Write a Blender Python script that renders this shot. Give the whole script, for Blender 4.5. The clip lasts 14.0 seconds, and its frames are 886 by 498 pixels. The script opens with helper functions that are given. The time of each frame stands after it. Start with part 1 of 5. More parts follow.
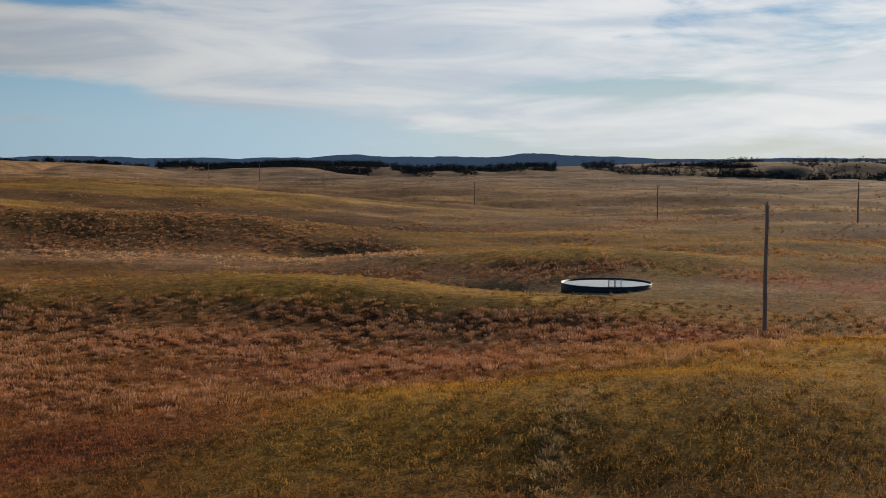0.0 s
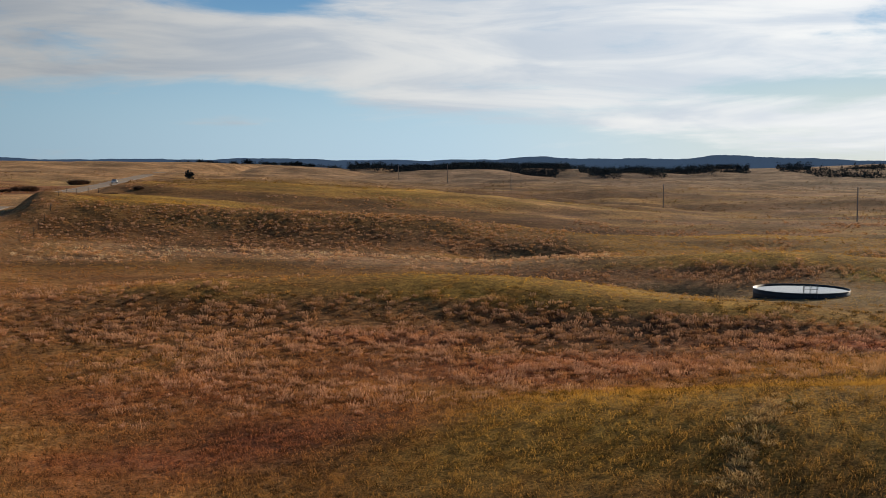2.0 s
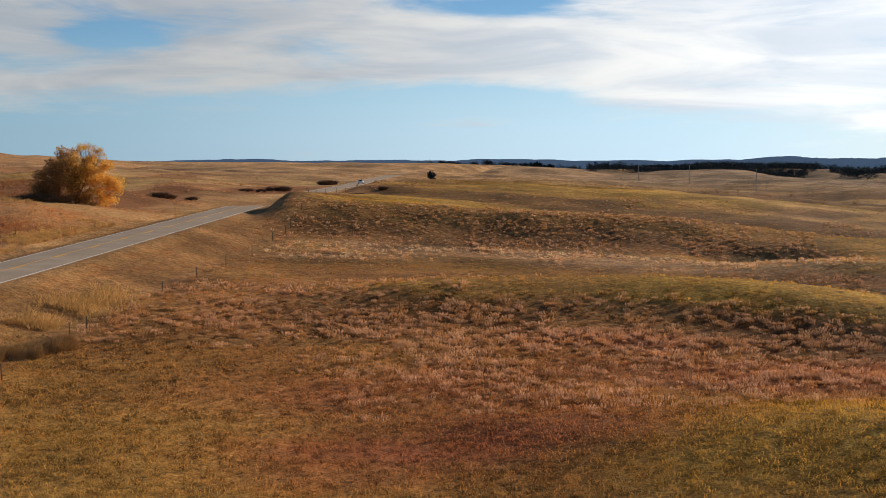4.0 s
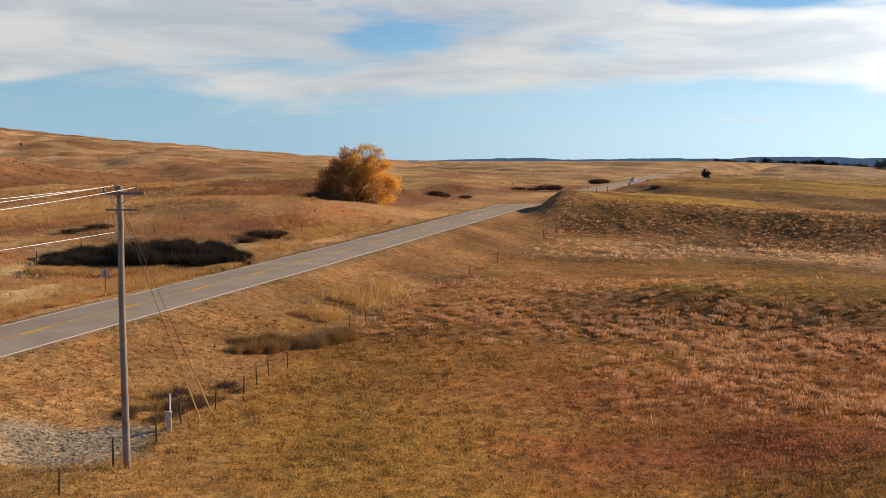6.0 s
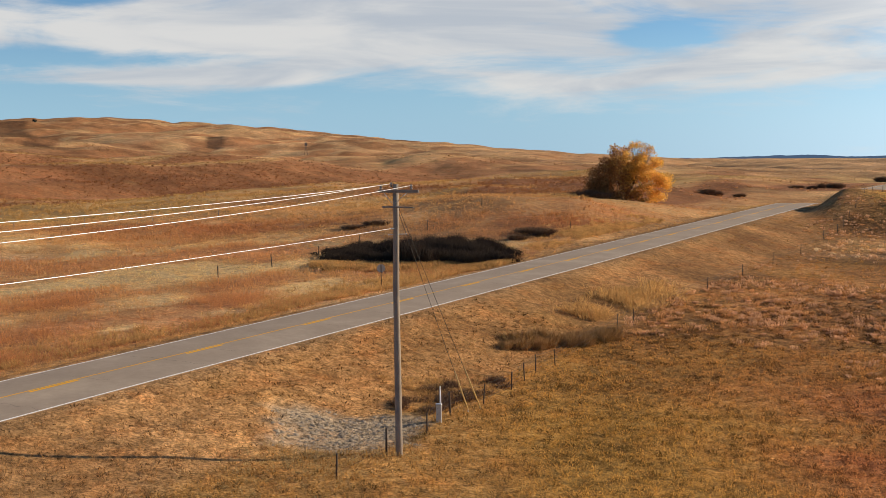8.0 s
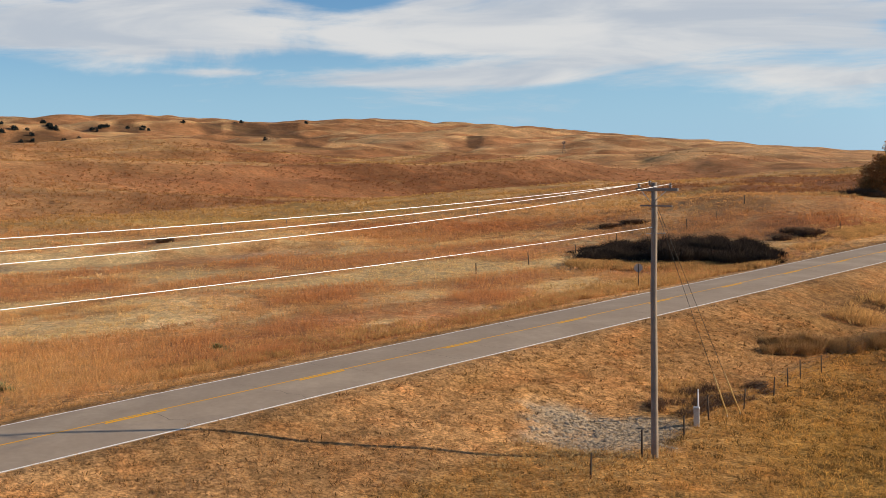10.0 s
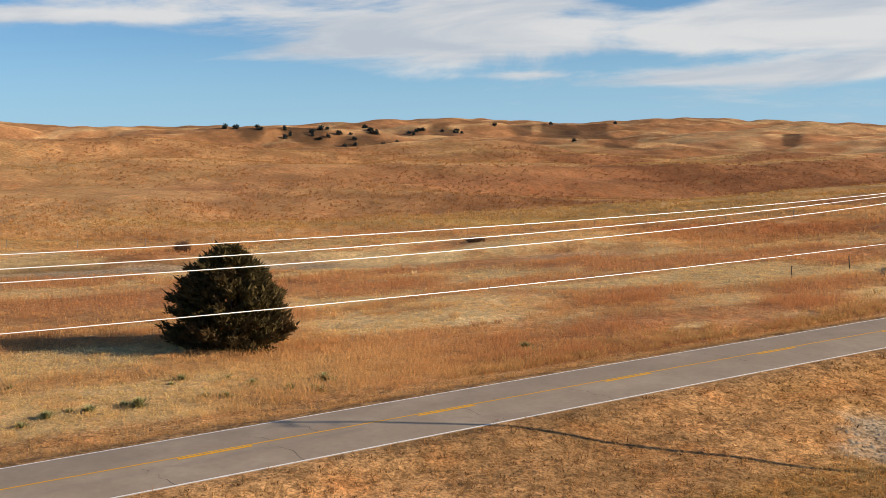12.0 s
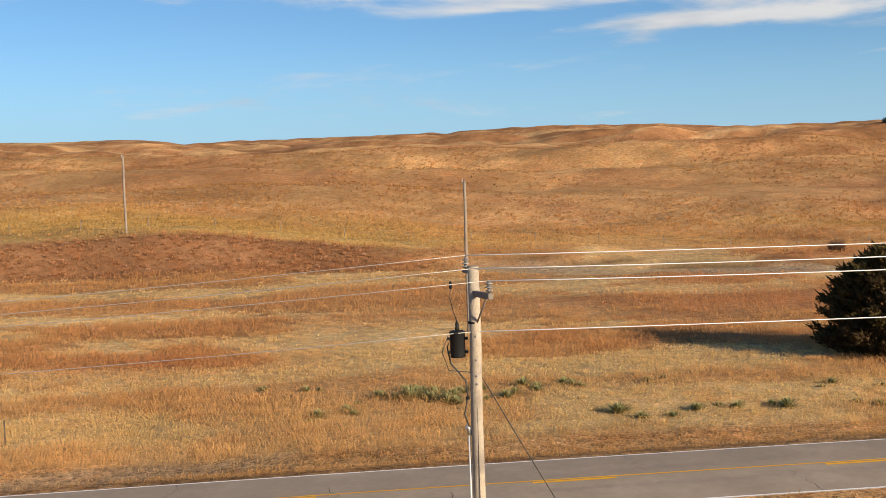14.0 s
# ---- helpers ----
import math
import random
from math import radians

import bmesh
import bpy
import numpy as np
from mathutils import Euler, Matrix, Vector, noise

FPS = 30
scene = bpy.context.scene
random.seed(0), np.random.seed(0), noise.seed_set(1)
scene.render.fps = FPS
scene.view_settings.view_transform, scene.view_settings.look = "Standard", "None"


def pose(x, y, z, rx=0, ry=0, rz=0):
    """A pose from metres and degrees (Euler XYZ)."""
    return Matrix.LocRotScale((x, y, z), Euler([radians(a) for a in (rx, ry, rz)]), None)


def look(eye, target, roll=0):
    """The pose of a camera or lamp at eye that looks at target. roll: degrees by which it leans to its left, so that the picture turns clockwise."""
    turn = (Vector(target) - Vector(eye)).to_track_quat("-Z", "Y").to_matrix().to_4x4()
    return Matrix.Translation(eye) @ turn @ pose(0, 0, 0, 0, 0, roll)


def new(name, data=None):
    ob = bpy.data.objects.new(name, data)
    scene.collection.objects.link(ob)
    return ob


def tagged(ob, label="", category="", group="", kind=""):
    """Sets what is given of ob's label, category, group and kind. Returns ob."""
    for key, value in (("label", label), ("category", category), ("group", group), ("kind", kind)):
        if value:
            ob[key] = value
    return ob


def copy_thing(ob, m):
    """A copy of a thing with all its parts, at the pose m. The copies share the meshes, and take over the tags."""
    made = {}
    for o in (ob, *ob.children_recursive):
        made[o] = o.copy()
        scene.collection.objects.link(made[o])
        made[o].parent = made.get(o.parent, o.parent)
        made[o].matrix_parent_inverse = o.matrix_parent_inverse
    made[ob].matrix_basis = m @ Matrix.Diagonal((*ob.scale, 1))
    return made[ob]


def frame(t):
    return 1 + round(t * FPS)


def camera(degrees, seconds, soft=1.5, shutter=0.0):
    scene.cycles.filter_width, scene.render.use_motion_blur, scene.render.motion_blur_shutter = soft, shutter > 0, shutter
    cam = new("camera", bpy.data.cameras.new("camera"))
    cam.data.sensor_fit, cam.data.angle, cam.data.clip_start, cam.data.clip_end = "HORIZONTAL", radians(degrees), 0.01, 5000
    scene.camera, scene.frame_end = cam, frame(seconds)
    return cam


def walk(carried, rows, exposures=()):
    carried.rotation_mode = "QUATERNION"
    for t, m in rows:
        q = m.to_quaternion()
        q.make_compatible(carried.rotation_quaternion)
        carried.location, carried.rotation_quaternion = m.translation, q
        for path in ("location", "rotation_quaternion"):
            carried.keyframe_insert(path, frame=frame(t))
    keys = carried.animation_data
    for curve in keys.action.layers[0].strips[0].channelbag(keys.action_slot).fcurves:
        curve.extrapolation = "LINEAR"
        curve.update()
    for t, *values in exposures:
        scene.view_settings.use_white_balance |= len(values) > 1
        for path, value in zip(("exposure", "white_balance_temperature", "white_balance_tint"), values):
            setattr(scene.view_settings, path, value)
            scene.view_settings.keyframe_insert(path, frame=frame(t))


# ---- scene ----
# ---------------------------------------------------------------- camera
cam = camera(41.5, 14.0, soft=0.6)
EYE = 10.6
PATH = [
    (0.0, 0.00, -4.39, 0.12),
    (0.5, 1.99, -4.37, 0.17),
    (1.0, 4.11, -4.35, 0.13),
    (1.5, 6.46, -4.33, 0.12),
    (2.0, 9.12, -4.31, 0.07),
    (2.5, 11.88, -4.30, 0.03),
    (3.0, 14.74, -4.30, -0.04),
    (3.5, 17.72, -4.29, -0.06),
    (4.0, 20.77, -4.28, -0.11),
    (4.5, 23.91, -4.28, -0.17),
    (5.0, 27.16, -4.28, -0.22),
    (5.5, 30.52, -4.30, -0.25),
    (6.0, 33.98, -4.29, -0.35),
    (6.5, 37.34, -4.30, -0.41),
    (7.0, 40.64, -4.29, -0.45),
    (7.5, 43.89, -4.29, -0.55),
    (8.0, 47.10, -4.27, -0.61),
    (8.5, 50.29, -4.27, -0.66),
    (9.0, 53.44, -4.25, -0.74),
    (9.5, 56.55, -4.22, -0.82),
    (10.0, 59.64, -4.18, -0.90),
    (10.5, 62.70, -4.10, -1.00),
    (11.0, 65.74, -4.04, -1.07),
    (11.5, 69.04, -3.95, -1.15),
    (12.0, 74.64, -3.85, -1.34),
    (12.5, 82.38, -3.69, -1.47),
    (13.0, 90.05, -3.51, -1.63),
    (13.5, 97.80, -3.28, -1.83),
    (14.0, 105.82, -3.03, -1.94),
]
walk(cam, [(t, pose(0, 0, EYE, 90 + p, -r, a)) for t, a, p, r in PATH],
     exposures=[(0.0, -0.63, 6500, 11), (1.5, -0.46, 6550, 11), (3.0, -0.18, 6600, 11), (6.0, 0.28, 6750, 12), (8.0, 0.32, 6720, 12), (11.0, 0.36, 6600, 12), (14.0, 0.38, 6680, 12)])

# ---------------------------------------------------------------- sky and sun
SUN_BEARING, SUN_HEIGHT = 27.0, 18.5      # degrees to the right of +y, degrees above the horizon
world = bpy.data.worlds.new("sky")
scene.world = world
world.use_nodes = True


class Nodes:
    """Short-hand for building a node tree."""

    def __init__(self, tree):
        self.tree = tree

    def add(self, kind, inputs=None, **settings):
        node = self.tree.nodes.new("ShaderNode" + kind)
        for key, value in settings.items():
            if key == "operation":
                node.operation = value
            elif key == "blend_type":
                node.blend_type = value
            elif key == "data_type":
                node.data_type = value
            elif key == "attribute_name":
                node.attribute_name = value
        for key, value in (inputs or {}).items():
            if isinstance(value, bpy.types.NodeSocket):
                self.tree.links.new(value, node.inputs[key])
            else:
                node.inputs[key].default_value = value
        return node

    def math(self, op, a, b=0.0, c=0.0):
        return self.add("Math", {0: a, 1: b, 2: c}, operation=op).outputs[0]

    def mix(self, fac, a, b, blend="MIX"):
        n = self.add("Mix", data_type="RGBA", blend_type=blend)
        for key, value in ((0, fac), (6, a), (7, b)):
            if isinstance(value, bpy.types.NodeSocket):
                self.tree.links.new(value, n.inputs[key])
            elif key == 0:
                n.inputs[key].default_value = value
            else:
                n.inputs[key].default_value = (*value, 1)
        return n.outputs[2]

    def noise(self, vector, scale, detail=4.0, rough=0.55, distortion=0.0):
        ins = {"Scale": scale, "Detail": detail, "Roughness": rough, "Distortion": distortion}
        if vector is not None:
            ins["Vector"] = vector
        return self.add("TexNoise", ins).outputs[0]

    def ramp(self, value, lo, hi, a=0.0, b=1.0):
        n = self.add("MapRange", {0: value, 1: lo, 2: hi, 3: a, 4: b})
        n.interpolation_type = "SMOOTHSTEP"
        return n.outputs[0]


def build_sky():
    k = Nodes(world.node_tree)
    back = world.node_tree.nodes["Background"]
    sky = k.add("TexSky")
    sky.sky_type = "NISHITA"
    sky.sun_disc = False
    sky.sun_elevation = radians(SUN_HEIGHT)
    sky.sun_rotation = radians(SUN_BEARING)
    sky.altitude = 900
    sky.air_density, sky.dust_density, sky.ozone_density = 0.9, 0.1, 3.5
    way = k.add("TexCoord").outputs["Generated"]
    sep = k.add("SeparateXYZ", {0: way})
    x, y, z = sep.outputs
    bearing = k.math("MULTIPLY", k.math("ARCTAN2", k.math("MULTIPLY", x, -1.0), y), 57.2958)   # to the left of +y
    lift = k.math("MULTIPLY", k.math("ARCSINE", z), 57.2958)
    # thin cirrostratus: long flat streaks, lower and thicker towards the sun
    flat = k.add("CombineXYZ", {0: k.math("MULTIPLY", bearing, 0.062), 1: k.math("ADD", k.math("MULTIPLY", lift, 0.30), k.math("MULTIPLY", bearing, 0.010)), 2: 0.0}).outputs[0]
    fine = k.add("CombineXYZ", {0: k.math("MULTIPLY", bearing, 0.17), 1: k.math("MULTIPLY", lift, 1.0), 2: 3.0}).outputs[0]
    n1 = k.noise(flat, 1.0, 6.0, 0.6, 0.9)
    n2 = k.noise(fine, 1.0, 6.0, 0.6, 0.4)
    base = k.ramp(bearing, -10.0, 22.0, 0.9, 3.1)
    base = k.math("ADD", base, k.ramp(bearing, 45.0, 108.0, 0.0, 5.4))
    cover = k.math("MULTIPLY", k.math("SUBTRACT", lift, base), 0.28)
    cover = k.math("MINIMUM", k.math("MAXIMUM", cover, -0.5), 0.33)
    d = k.math("ADD", k.math("ADD", cover, k.math("MULTIPLY", k.math("SUBTRACT", n1, 0.5), 2.3)), k.math("MULTIPLY", k.math("SUBTRACT", n2, 0.5), 1.0))
    # single banks, streaks and clear gaps: bearing, lift, half-length, half-height in degrees, how much
    for b0, l0, wide, tall, much in ((36.5, 5.9, 2.3, 0.6, -1.3), (19.0, 2.9, 4.0, 0.6, -0.8), (9.0, 3.1, 6.0, 0.4, 0.5), (-9.0, 3.4, 6.5, 0.4, -0.7), (18.5, 7.3, 4.0, 0.6, -0.7), (12.0, 5.2, 9.0, 1.3, 0.6),
                                     (60.5, 5.0, 6.0, 0.45, -0.6), (59.5, 4.1, 5.5, 0.32, 0.7), (70.5, 4.5, 2.5, 0.2, 0.6), (74.0, 6.2, 8.0, 0.8, 0.7), (64.0, 7.9, 2.6, 0.5, -0.9), (54.0, 6.6, 8.0, 1.2, 0.5),
                                     (103.5, 8.5, 4.0, 0.28, 0.5), (118.0, 8.5, 7.0, 1.0, -0.7), (92.5, 7.5, 4.2, 0.3, 0.7), (-12.0, 1.9, 12.0, 0.3, 0.5)):
        u, v = k.math("MULTIPLY", k.math("SUBTRACT", bearing, b0), 1 / wide), k.math("MULTIPLY", k.math("SUBTRACT", lift, l0), 1 / tall)
        puff = k.math("POWER", 2.718, k.math("MULTIPLY", k.math("ADD", k.math("MULTIPLY", u, u), k.math("MULTIPLY", v, v)), -1.0))
        d = k.math("ADD", d, k.math("MULTIPLY", puff, much))
    thin = k.ramp(lift, 11.0, 22.0, 0.0, 0.75)      # the veil thins out overhead
    thin = k.math("ADD", thin, k.math("ADD", k.ramp(bearing, 118.0, 150.0, 0.0, 1.2), k.ramp(bearing, -110.0, -60.0, 1.2, 0.0)))      # clear sky behind
    cloud = k.ramp(k.math("SUBTRACT", d, thin), -0.30, 0.44)
    cloud = k.math("MULTIPLY", cloud, 0.92)
    shade = k.noise(fine, 0.55, 5.0, 0.55, 0.6)
    white = k.mix(k.ramp(shade, 0.35, 0.7), (8.2, 8.3, 8.2), (5.6, 6.2, 6.9))
    # clouds close to the sun are brighter
    toward = k.add("VectorMath", {0: way, 1: (math.sin(radians(SUN_BEARING)) * math.cos(radians(SUN_HEIGHT)), math.cos(radians(SUN_BEARING)) * math.cos(radians(SUN_HEIGHT)), math.sin(radians(SUN_HEIGHT)))}, operation="DOT_PRODUCT").outputs["Value"]
    glow = k.ramp(toward, 0.5, 1.0, 0.82, 1.85)
    bright = k.add("VectorMath", {0: white, "Scale": glow}, operation="SCALE").outputs[0]
    blue = k.mix(1.0, sky.outputs[0], (0.80, 1.0, 1.08), "MULTIPLY")
    haze = k.add("VectorMath", {0: k.mix(k.ramp(toward, 0.2, 0.8), (3.3, 5.5, 7.5), (4.3, 5.9, 7.3)), "Scale": k.ramp(toward, 0.3, 0.97, 0.92, 1.9)}, operation="SCALE").outputs[0]
    haze = k.mix(k.ramp(toward, 0.75, 1.0), haze, (11.5, 11.2, 9.8))
    blue = k.mix(k.ramp(lift, 0.0, 8.0, 0.85, 0.0), blue, haze)
    colour = k.mix(cloud, blue, bright)
    world.node_tree.links.new(colour, back.inputs[0])
    back.inputs[1].default_value = 0.085


build_sky()
sun = new("sun", bpy.data.lights.new("sun", "SUN"))
sun.data.energy = 5.0
sun.data.color = (1.0, 0.84, 0.62)
sun.data.angle = radians(0.6)
sun.matrix_world = look((0, 0, 0), (-math.sin(radians(SUN_BEARING)), -math.cos(radians(SUN_BEARING)), -math.tan(radians(SUN_HEIGHT))))


# ---------------------------------------------------------------- plan: bearings (degrees to the left of +y), ranges, the road's own axes
def polar(a, r):
    return -r * math.sin(radians(a)), r * math.cos(radians(a))


ROAD_BEARING, ROAD_OFFSET, ROAD_HALF = 19.5, 40.6, 3.3
UX, UY = -math.sin(radians(ROAD_BEARING)), math.cos(radians(ROAD_BEARING))
NX, NY = -UY, UX


def road_axes(x, y):
    """Distance along the road and distance to its left-hand side, seen from the eye's foot."""
    return x * UX + y * UY, x * NX + y * NY


def from_road(s, n):
    return s * UX + n * NX, s * UY + n * NY


def road_line(s):
    """How far the road's middle lies to the side at s: straight, bending a little near the south end and far north."""
    s = np.asarray(s, float)
    return ROAD_OFFSET - 0.0011 * np.clip(12 - s, 0, 200) ** 2 * 0.6 - 0.6 * np.clip((s - 40) / 60, 0, 1) - 0.00004 * np.clip(s - 420, 0, 2000) ** 2


def road_height(s):
    s = np.asarray(s, float)
    return 0.0131 * np.clip(s, -300, 208) - 1.5 * np.sin(np.clip((s - 208) / 90, 0, 1) * math.pi) ** 2 - 0.012 * np.clip(s - 208, 0, 40) + 0.012 * np.clip(s - 260, 0, 40) + 0.0045 * np.clip(s - 400, 0, 600)


def hash_grid(i, j, seed):
    h = np.sin(i * 127.1 + j * 311.7 + seed * 74.7) * 43758.5453
    return h - np.floor(h)


def value_noise(x, y, size, seed=0):
    """Smooth noise from -1 to 1 with cells of that size in metres."""
    x, y = np.asarray(x, float) / size, np.asarray(y, float) / size
    i, j = np.floor(x), np.floor(y)
    u, v = x - i, y - j
    u, v = u * u * u * (u * (6 * u - 15) + 10), v * v * v * (v * (6 * v - 15) + 10)
    a, b = hash_grid(i, j, seed), hash_grid(i + 1, j, seed)
    c, d = hash_grid(i, j + 1, seed), hash_grid(i + 1, j + 1, seed)
    return 2 * ((a * (1 - u) + b * u) * (1 - v) + (c * (1 - u) + d * u) * v) - 1


def fbm(x, y, size, seed=0, octaves=4):
    total, amp = 0, 1.0
    for o in range(octaves):
        c, s = math.cos(0.6 * o), math.sin(0.6 * o)
        total = total + amp * value_noise(c * x - s * y, s * x + c * y, size / 2 ** o, seed + o)
        amp *= 0.5
    return total / 1.6


def smooth(v, lo, hi):
    t = np.clip((np.asarray(v, float) - lo) / (hi - lo), 0, 1)
    return t * t * (3 - 2 * t)


# broad lie of the land: heights by bearing (rows) and range (columns)
BEARINGS = [-60, -20, -5, 8, 20, 29, 38, 50, 62, 75, 88, 102, 127, 180]
NEAR_RANGES = [30, 70, 120, 180, 250, 350]
NEAR_LAND = [
    [-0.5, -1.8, -2.3, -2.5, -2.6, -4.0],
    [-0.5, -1.8, -2.3, -2.6, -2.8, -4.0],
    [-0.8, -2.0, -2.4, -2.6, -3.0, -4.8],
    [-1.2, -2.2, -2.5, -2.2, -1.5, -2.0],
    [-1.8, -2.4, -2.3, -1.6, 1.5, 2.5],
    [-1.9, -2.2, -2.0, 0.0, 3.8, 3.4],
    [-1.9, -1.9, 0.4, 3.6, 4.5, 4.2],
    [-1.9, -1.0, 0.6, 3.2, 4.2, 5.0],
    [-1.5, -0.3, 0.3, 1.6, 4.0, 7.8],
    [-1.2, -0.2, 0.0, 0.6, 5.6, 11.4],
    [-1.0, -0.2, -0.1, 1.0, 8.0, 14.6],
    [-1.0, -0.3, 0.3, 3.0, 9.6, 17.4],
    [-1.0, -0.4, 1.5, 5.5, 12.0, 18.2],
    [-1.0, -0.4, 1.0, 3.0, 8.0, 12.0]]
FAR_RANGES = [550, 800, 1200, 2000, 4700]
FAR_LAND = [
    [-1.0, -4.4, 10.0, 8.0, 5.0],
    [-1.6, -4.4, 8.5, 5.0, -4.0],
    [-0.3, -3.6, 6.5, 4.0, -6.0],
    [0.4, -2.8, 5.0, 3.0, -6.0],
    [3.2, 3.0, 4.0, 3.5, -5.0],
    [3.2, 4.5, 5.5, 5.0, -2.0],
    [6.0, 8.0, 10.0, 12.0, 5.0],
    [9.0, 15.0, 33.0, 48.0, 40.0],
    [12.0, 21.0, 48.0, 84.0, 60.0],
    [13.0, 26.0, 54.0, 92.0, 60.0],
    [15.0, 29.0, 56.0, 84.0, 60.0],
    [18.5, 33.0, 64.0, 90.0, 60.0],
    [18.0, 31.0, 66.0, 88.0, 60.0],
    [12.0, 20.0, 40.0, 50.0, 40.0]]


def blurred_table():
    """The table on a fine grid of bearing and log range, with its creases smoothed away."""
    lr = np.log(np.array(NEAR_RANGES + FAR_RANGES, float))
    rows = np.array([a + b for a, b in zip(NEAR_LAND, FAR_LAND)])
    fine_r = np.linspace(math.log(15), math.log(4900), 260)
    fine_a = np.linspace(-180, 180, 361)
    a = np.array([np.interp(fine_r, lr, row) for row in rows])
    a = np.concatenate([a[-1:], a])
    g = np.array([np.interp(fine_a, [-180] + BEARINGS, a[:, j]) for j in range(len(fine_r))]).T
    g = g + (-0.9 - g) * (1 - smooth(np.exp(fine_r), 16, 30))[None, :]      # level ground under the eye
    for axis, width in ((0, 3.5), (1, 4.5)):
        kernel = np.exp(-0.5 * (np.arange(-14, 15) / width) ** 2)
        kernel /= kernel.sum()
        padded = np.pad(g, [(14, 14) if axis == i else (0, 0) for i in (0, 1)], mode="edge" if axis else "wrap")
        g = np.apply_along_axis(lambda v: np.convolve(v, kernel, mode="valid"), axis, padded)
    return fine_a, fine_r, g


LAND_A, LAND_R, LAND = blurred_table()


def broad(x, y):
    r = np.maximum(np.hypot(x, y), 15.1)
    a = np.degrees(np.arctan2(-x, y))
    fa = np.clip((a + 180) / 360 * (len(LAND_A) - 1), 0, len(LAND_A) - 1.001)
    fr = np.clip((np.log(r) - LAND_R[0]) / (LAND_R[-1] - LAND_R[0]) * (len(LAND_R) - 1), 0, len(LAND_R) - 1.001)
    i, j = fa.astype(int), fr.astype(int)
    u, v = fa - i, fr - j
    return (LAND[i, j] * (1 - u) + LAND[i + 1, j] * u) * (1 - v) + (LAND[i, j + 1] * (1 - u) + LAND[i + 1, j + 1] * u) * v


# single hummocks and hollows: bearing, range, half-length across the view, half-depth, height
HUMMOCKS = [
    (-10, 50, 17, 9.5, 2.2),      # grassy shoulder close by
    (-23, 66, 15, 10, 2.2),
    (11, 106, 20, 10.5, 2.5),      # yellow ridge before the hollow
    (-4, 97, 14, 6, 1.0),
    (22, 102, 10, 8, 1.0),
    (13, 188, 34, 13, 2.7),     # long slope with dark bunch grass
    (28.2, 206, 11, 24, 2.9),
    (23.5, 232, 26, 24, 2.0),
    (5.0, 165, 9, 6, -1.0),
    (-1.5, 119, 9, 6, -1.8),    # hollow beside the tank
    (-6, 142, 24, 8, 1.7),
    (-7, 205, 26, 16, 1.6),
    (9, 330, 60, 30, 2.4),
    (22.0, 200, 17, 22, 1.6),
    (-16, 175, 22, 14, 0.9),
    (44, 170, 24, 14, 1.9),
    (95, 320, 120, 40, 3.0),
    (70, 420, 90, 40, 4.0)]


def relief(x, y):
    """Hummocks alone, in metres."""
    z = 0.0
    for a, r, across, deep, h in HUMMOCKS:
        cx, cy = polar(a, r)
        ca, sa = math.cos(radians(a)), math.sin(radians(a))
        u = (x - cx) * ca + (y - cy) * sa
        v = -(x - cx) * sa + (y - cy) * ca
        z = z + h * np.exp(-(u / across) ** 2 - (v / deep) ** 2)
    return 1.2 * z


def creek_range(a):
    """Range of the shallow sandy creek at a bearing."""
    return 135.5 + 1.2 * np.sin(a * 0.32) + 0.035 * np.clip(78 - a, 0, 30) ** 1.8


def swells(s, n):
    """Low swells of the first slopes across the road, drawn out along it."""
    return fbm(s / 3.2, n, 62, 33, 2) + 0.42 * fbm(s / 4.0, n + 0.1 * s, 27, 34, 2)


def east_swell(x, y):
    """Low swells of the open prairie, drawn out across the view from the road."""
    return fbm(x / 2.4, y + 0.15 * x, 46, 37, 2)


def folds(x, y):
    """Whalebacks of the old sand hills: rounded tops, narrow hollows between, drawn out along the road. About 0 to 1.2."""
    s, n = road_axes(x, y)
    bend = 60 * value_noise(x, y, 420, 44)
    a = np.abs(value_noise(s / 2.1, n + bend, 118, 45))
    b = np.abs(value_noise(s / 1.6, n + 0.6 * bend + 0.35 * s, 56, 46))
    c = np.abs(value_noise(s / 1.5, n - 0.3 * s, 27, 47))
    return np.minimum(a, 0.7) * 1.1 + 0.5 * np.minimum(b, 0.7) + 0.2 * c


def knolls(x, y):
    """Rounded knolls of the wooded hills towards the sun."""
    return np.minimum(np.abs(value_noise(x, y * 0.8 + 0.3 * x, 115, 48)), 0.7) + 0.4 * np.abs(value_noise(x, y, 52, 49))


def washout(s, d):
    """The trampled hollow of bare sand beside the end pole: above 0.7 inside."""
    return 1.5 * np.exp(-((s - 43.0) / 4.4) ** 2 - ((d + 13.6) / 3.1) ** 2) + 0.9 * np.exp(-((s - 43.8) / 1.6) ** 2 - ((d + 9.8) / 1.7) ** 2)


# how high the hills stand against the sky: bearing, degrees above the eye
SKYLINE = [(-60, 0.3), (-21, -0.02), (-15, -0.08), (-11, -0.12), (-7.5, -0.3), (-2, -0.42), (2, -0.38), (11, -0.3), (13.7, -0.4), (17, -0.2), (20.7, -0.06), (30, 0.0), (35.5, 0.05), (39.8, 0.32), (43.9, 0.64), (49.4, 1.14), (53.5, 1.64), (58.7, 1.95), (62.9, 2.3), (67.7, 2.17),
           (69.4, 2.17), (73.5, 2.51), (77.5, 2.53), (81.4, 2.35), (86.4, 2.34), (91.8, 2.45), (97.1, 2.74), (102.5, 2.81), (106.7, 2.6), (114.1, 2.58), (118.1, 2.47), (121.7, 2.82), (123.2, 2.67), (126.4, 2.76), (150, 2.4), (180, 2.0)]


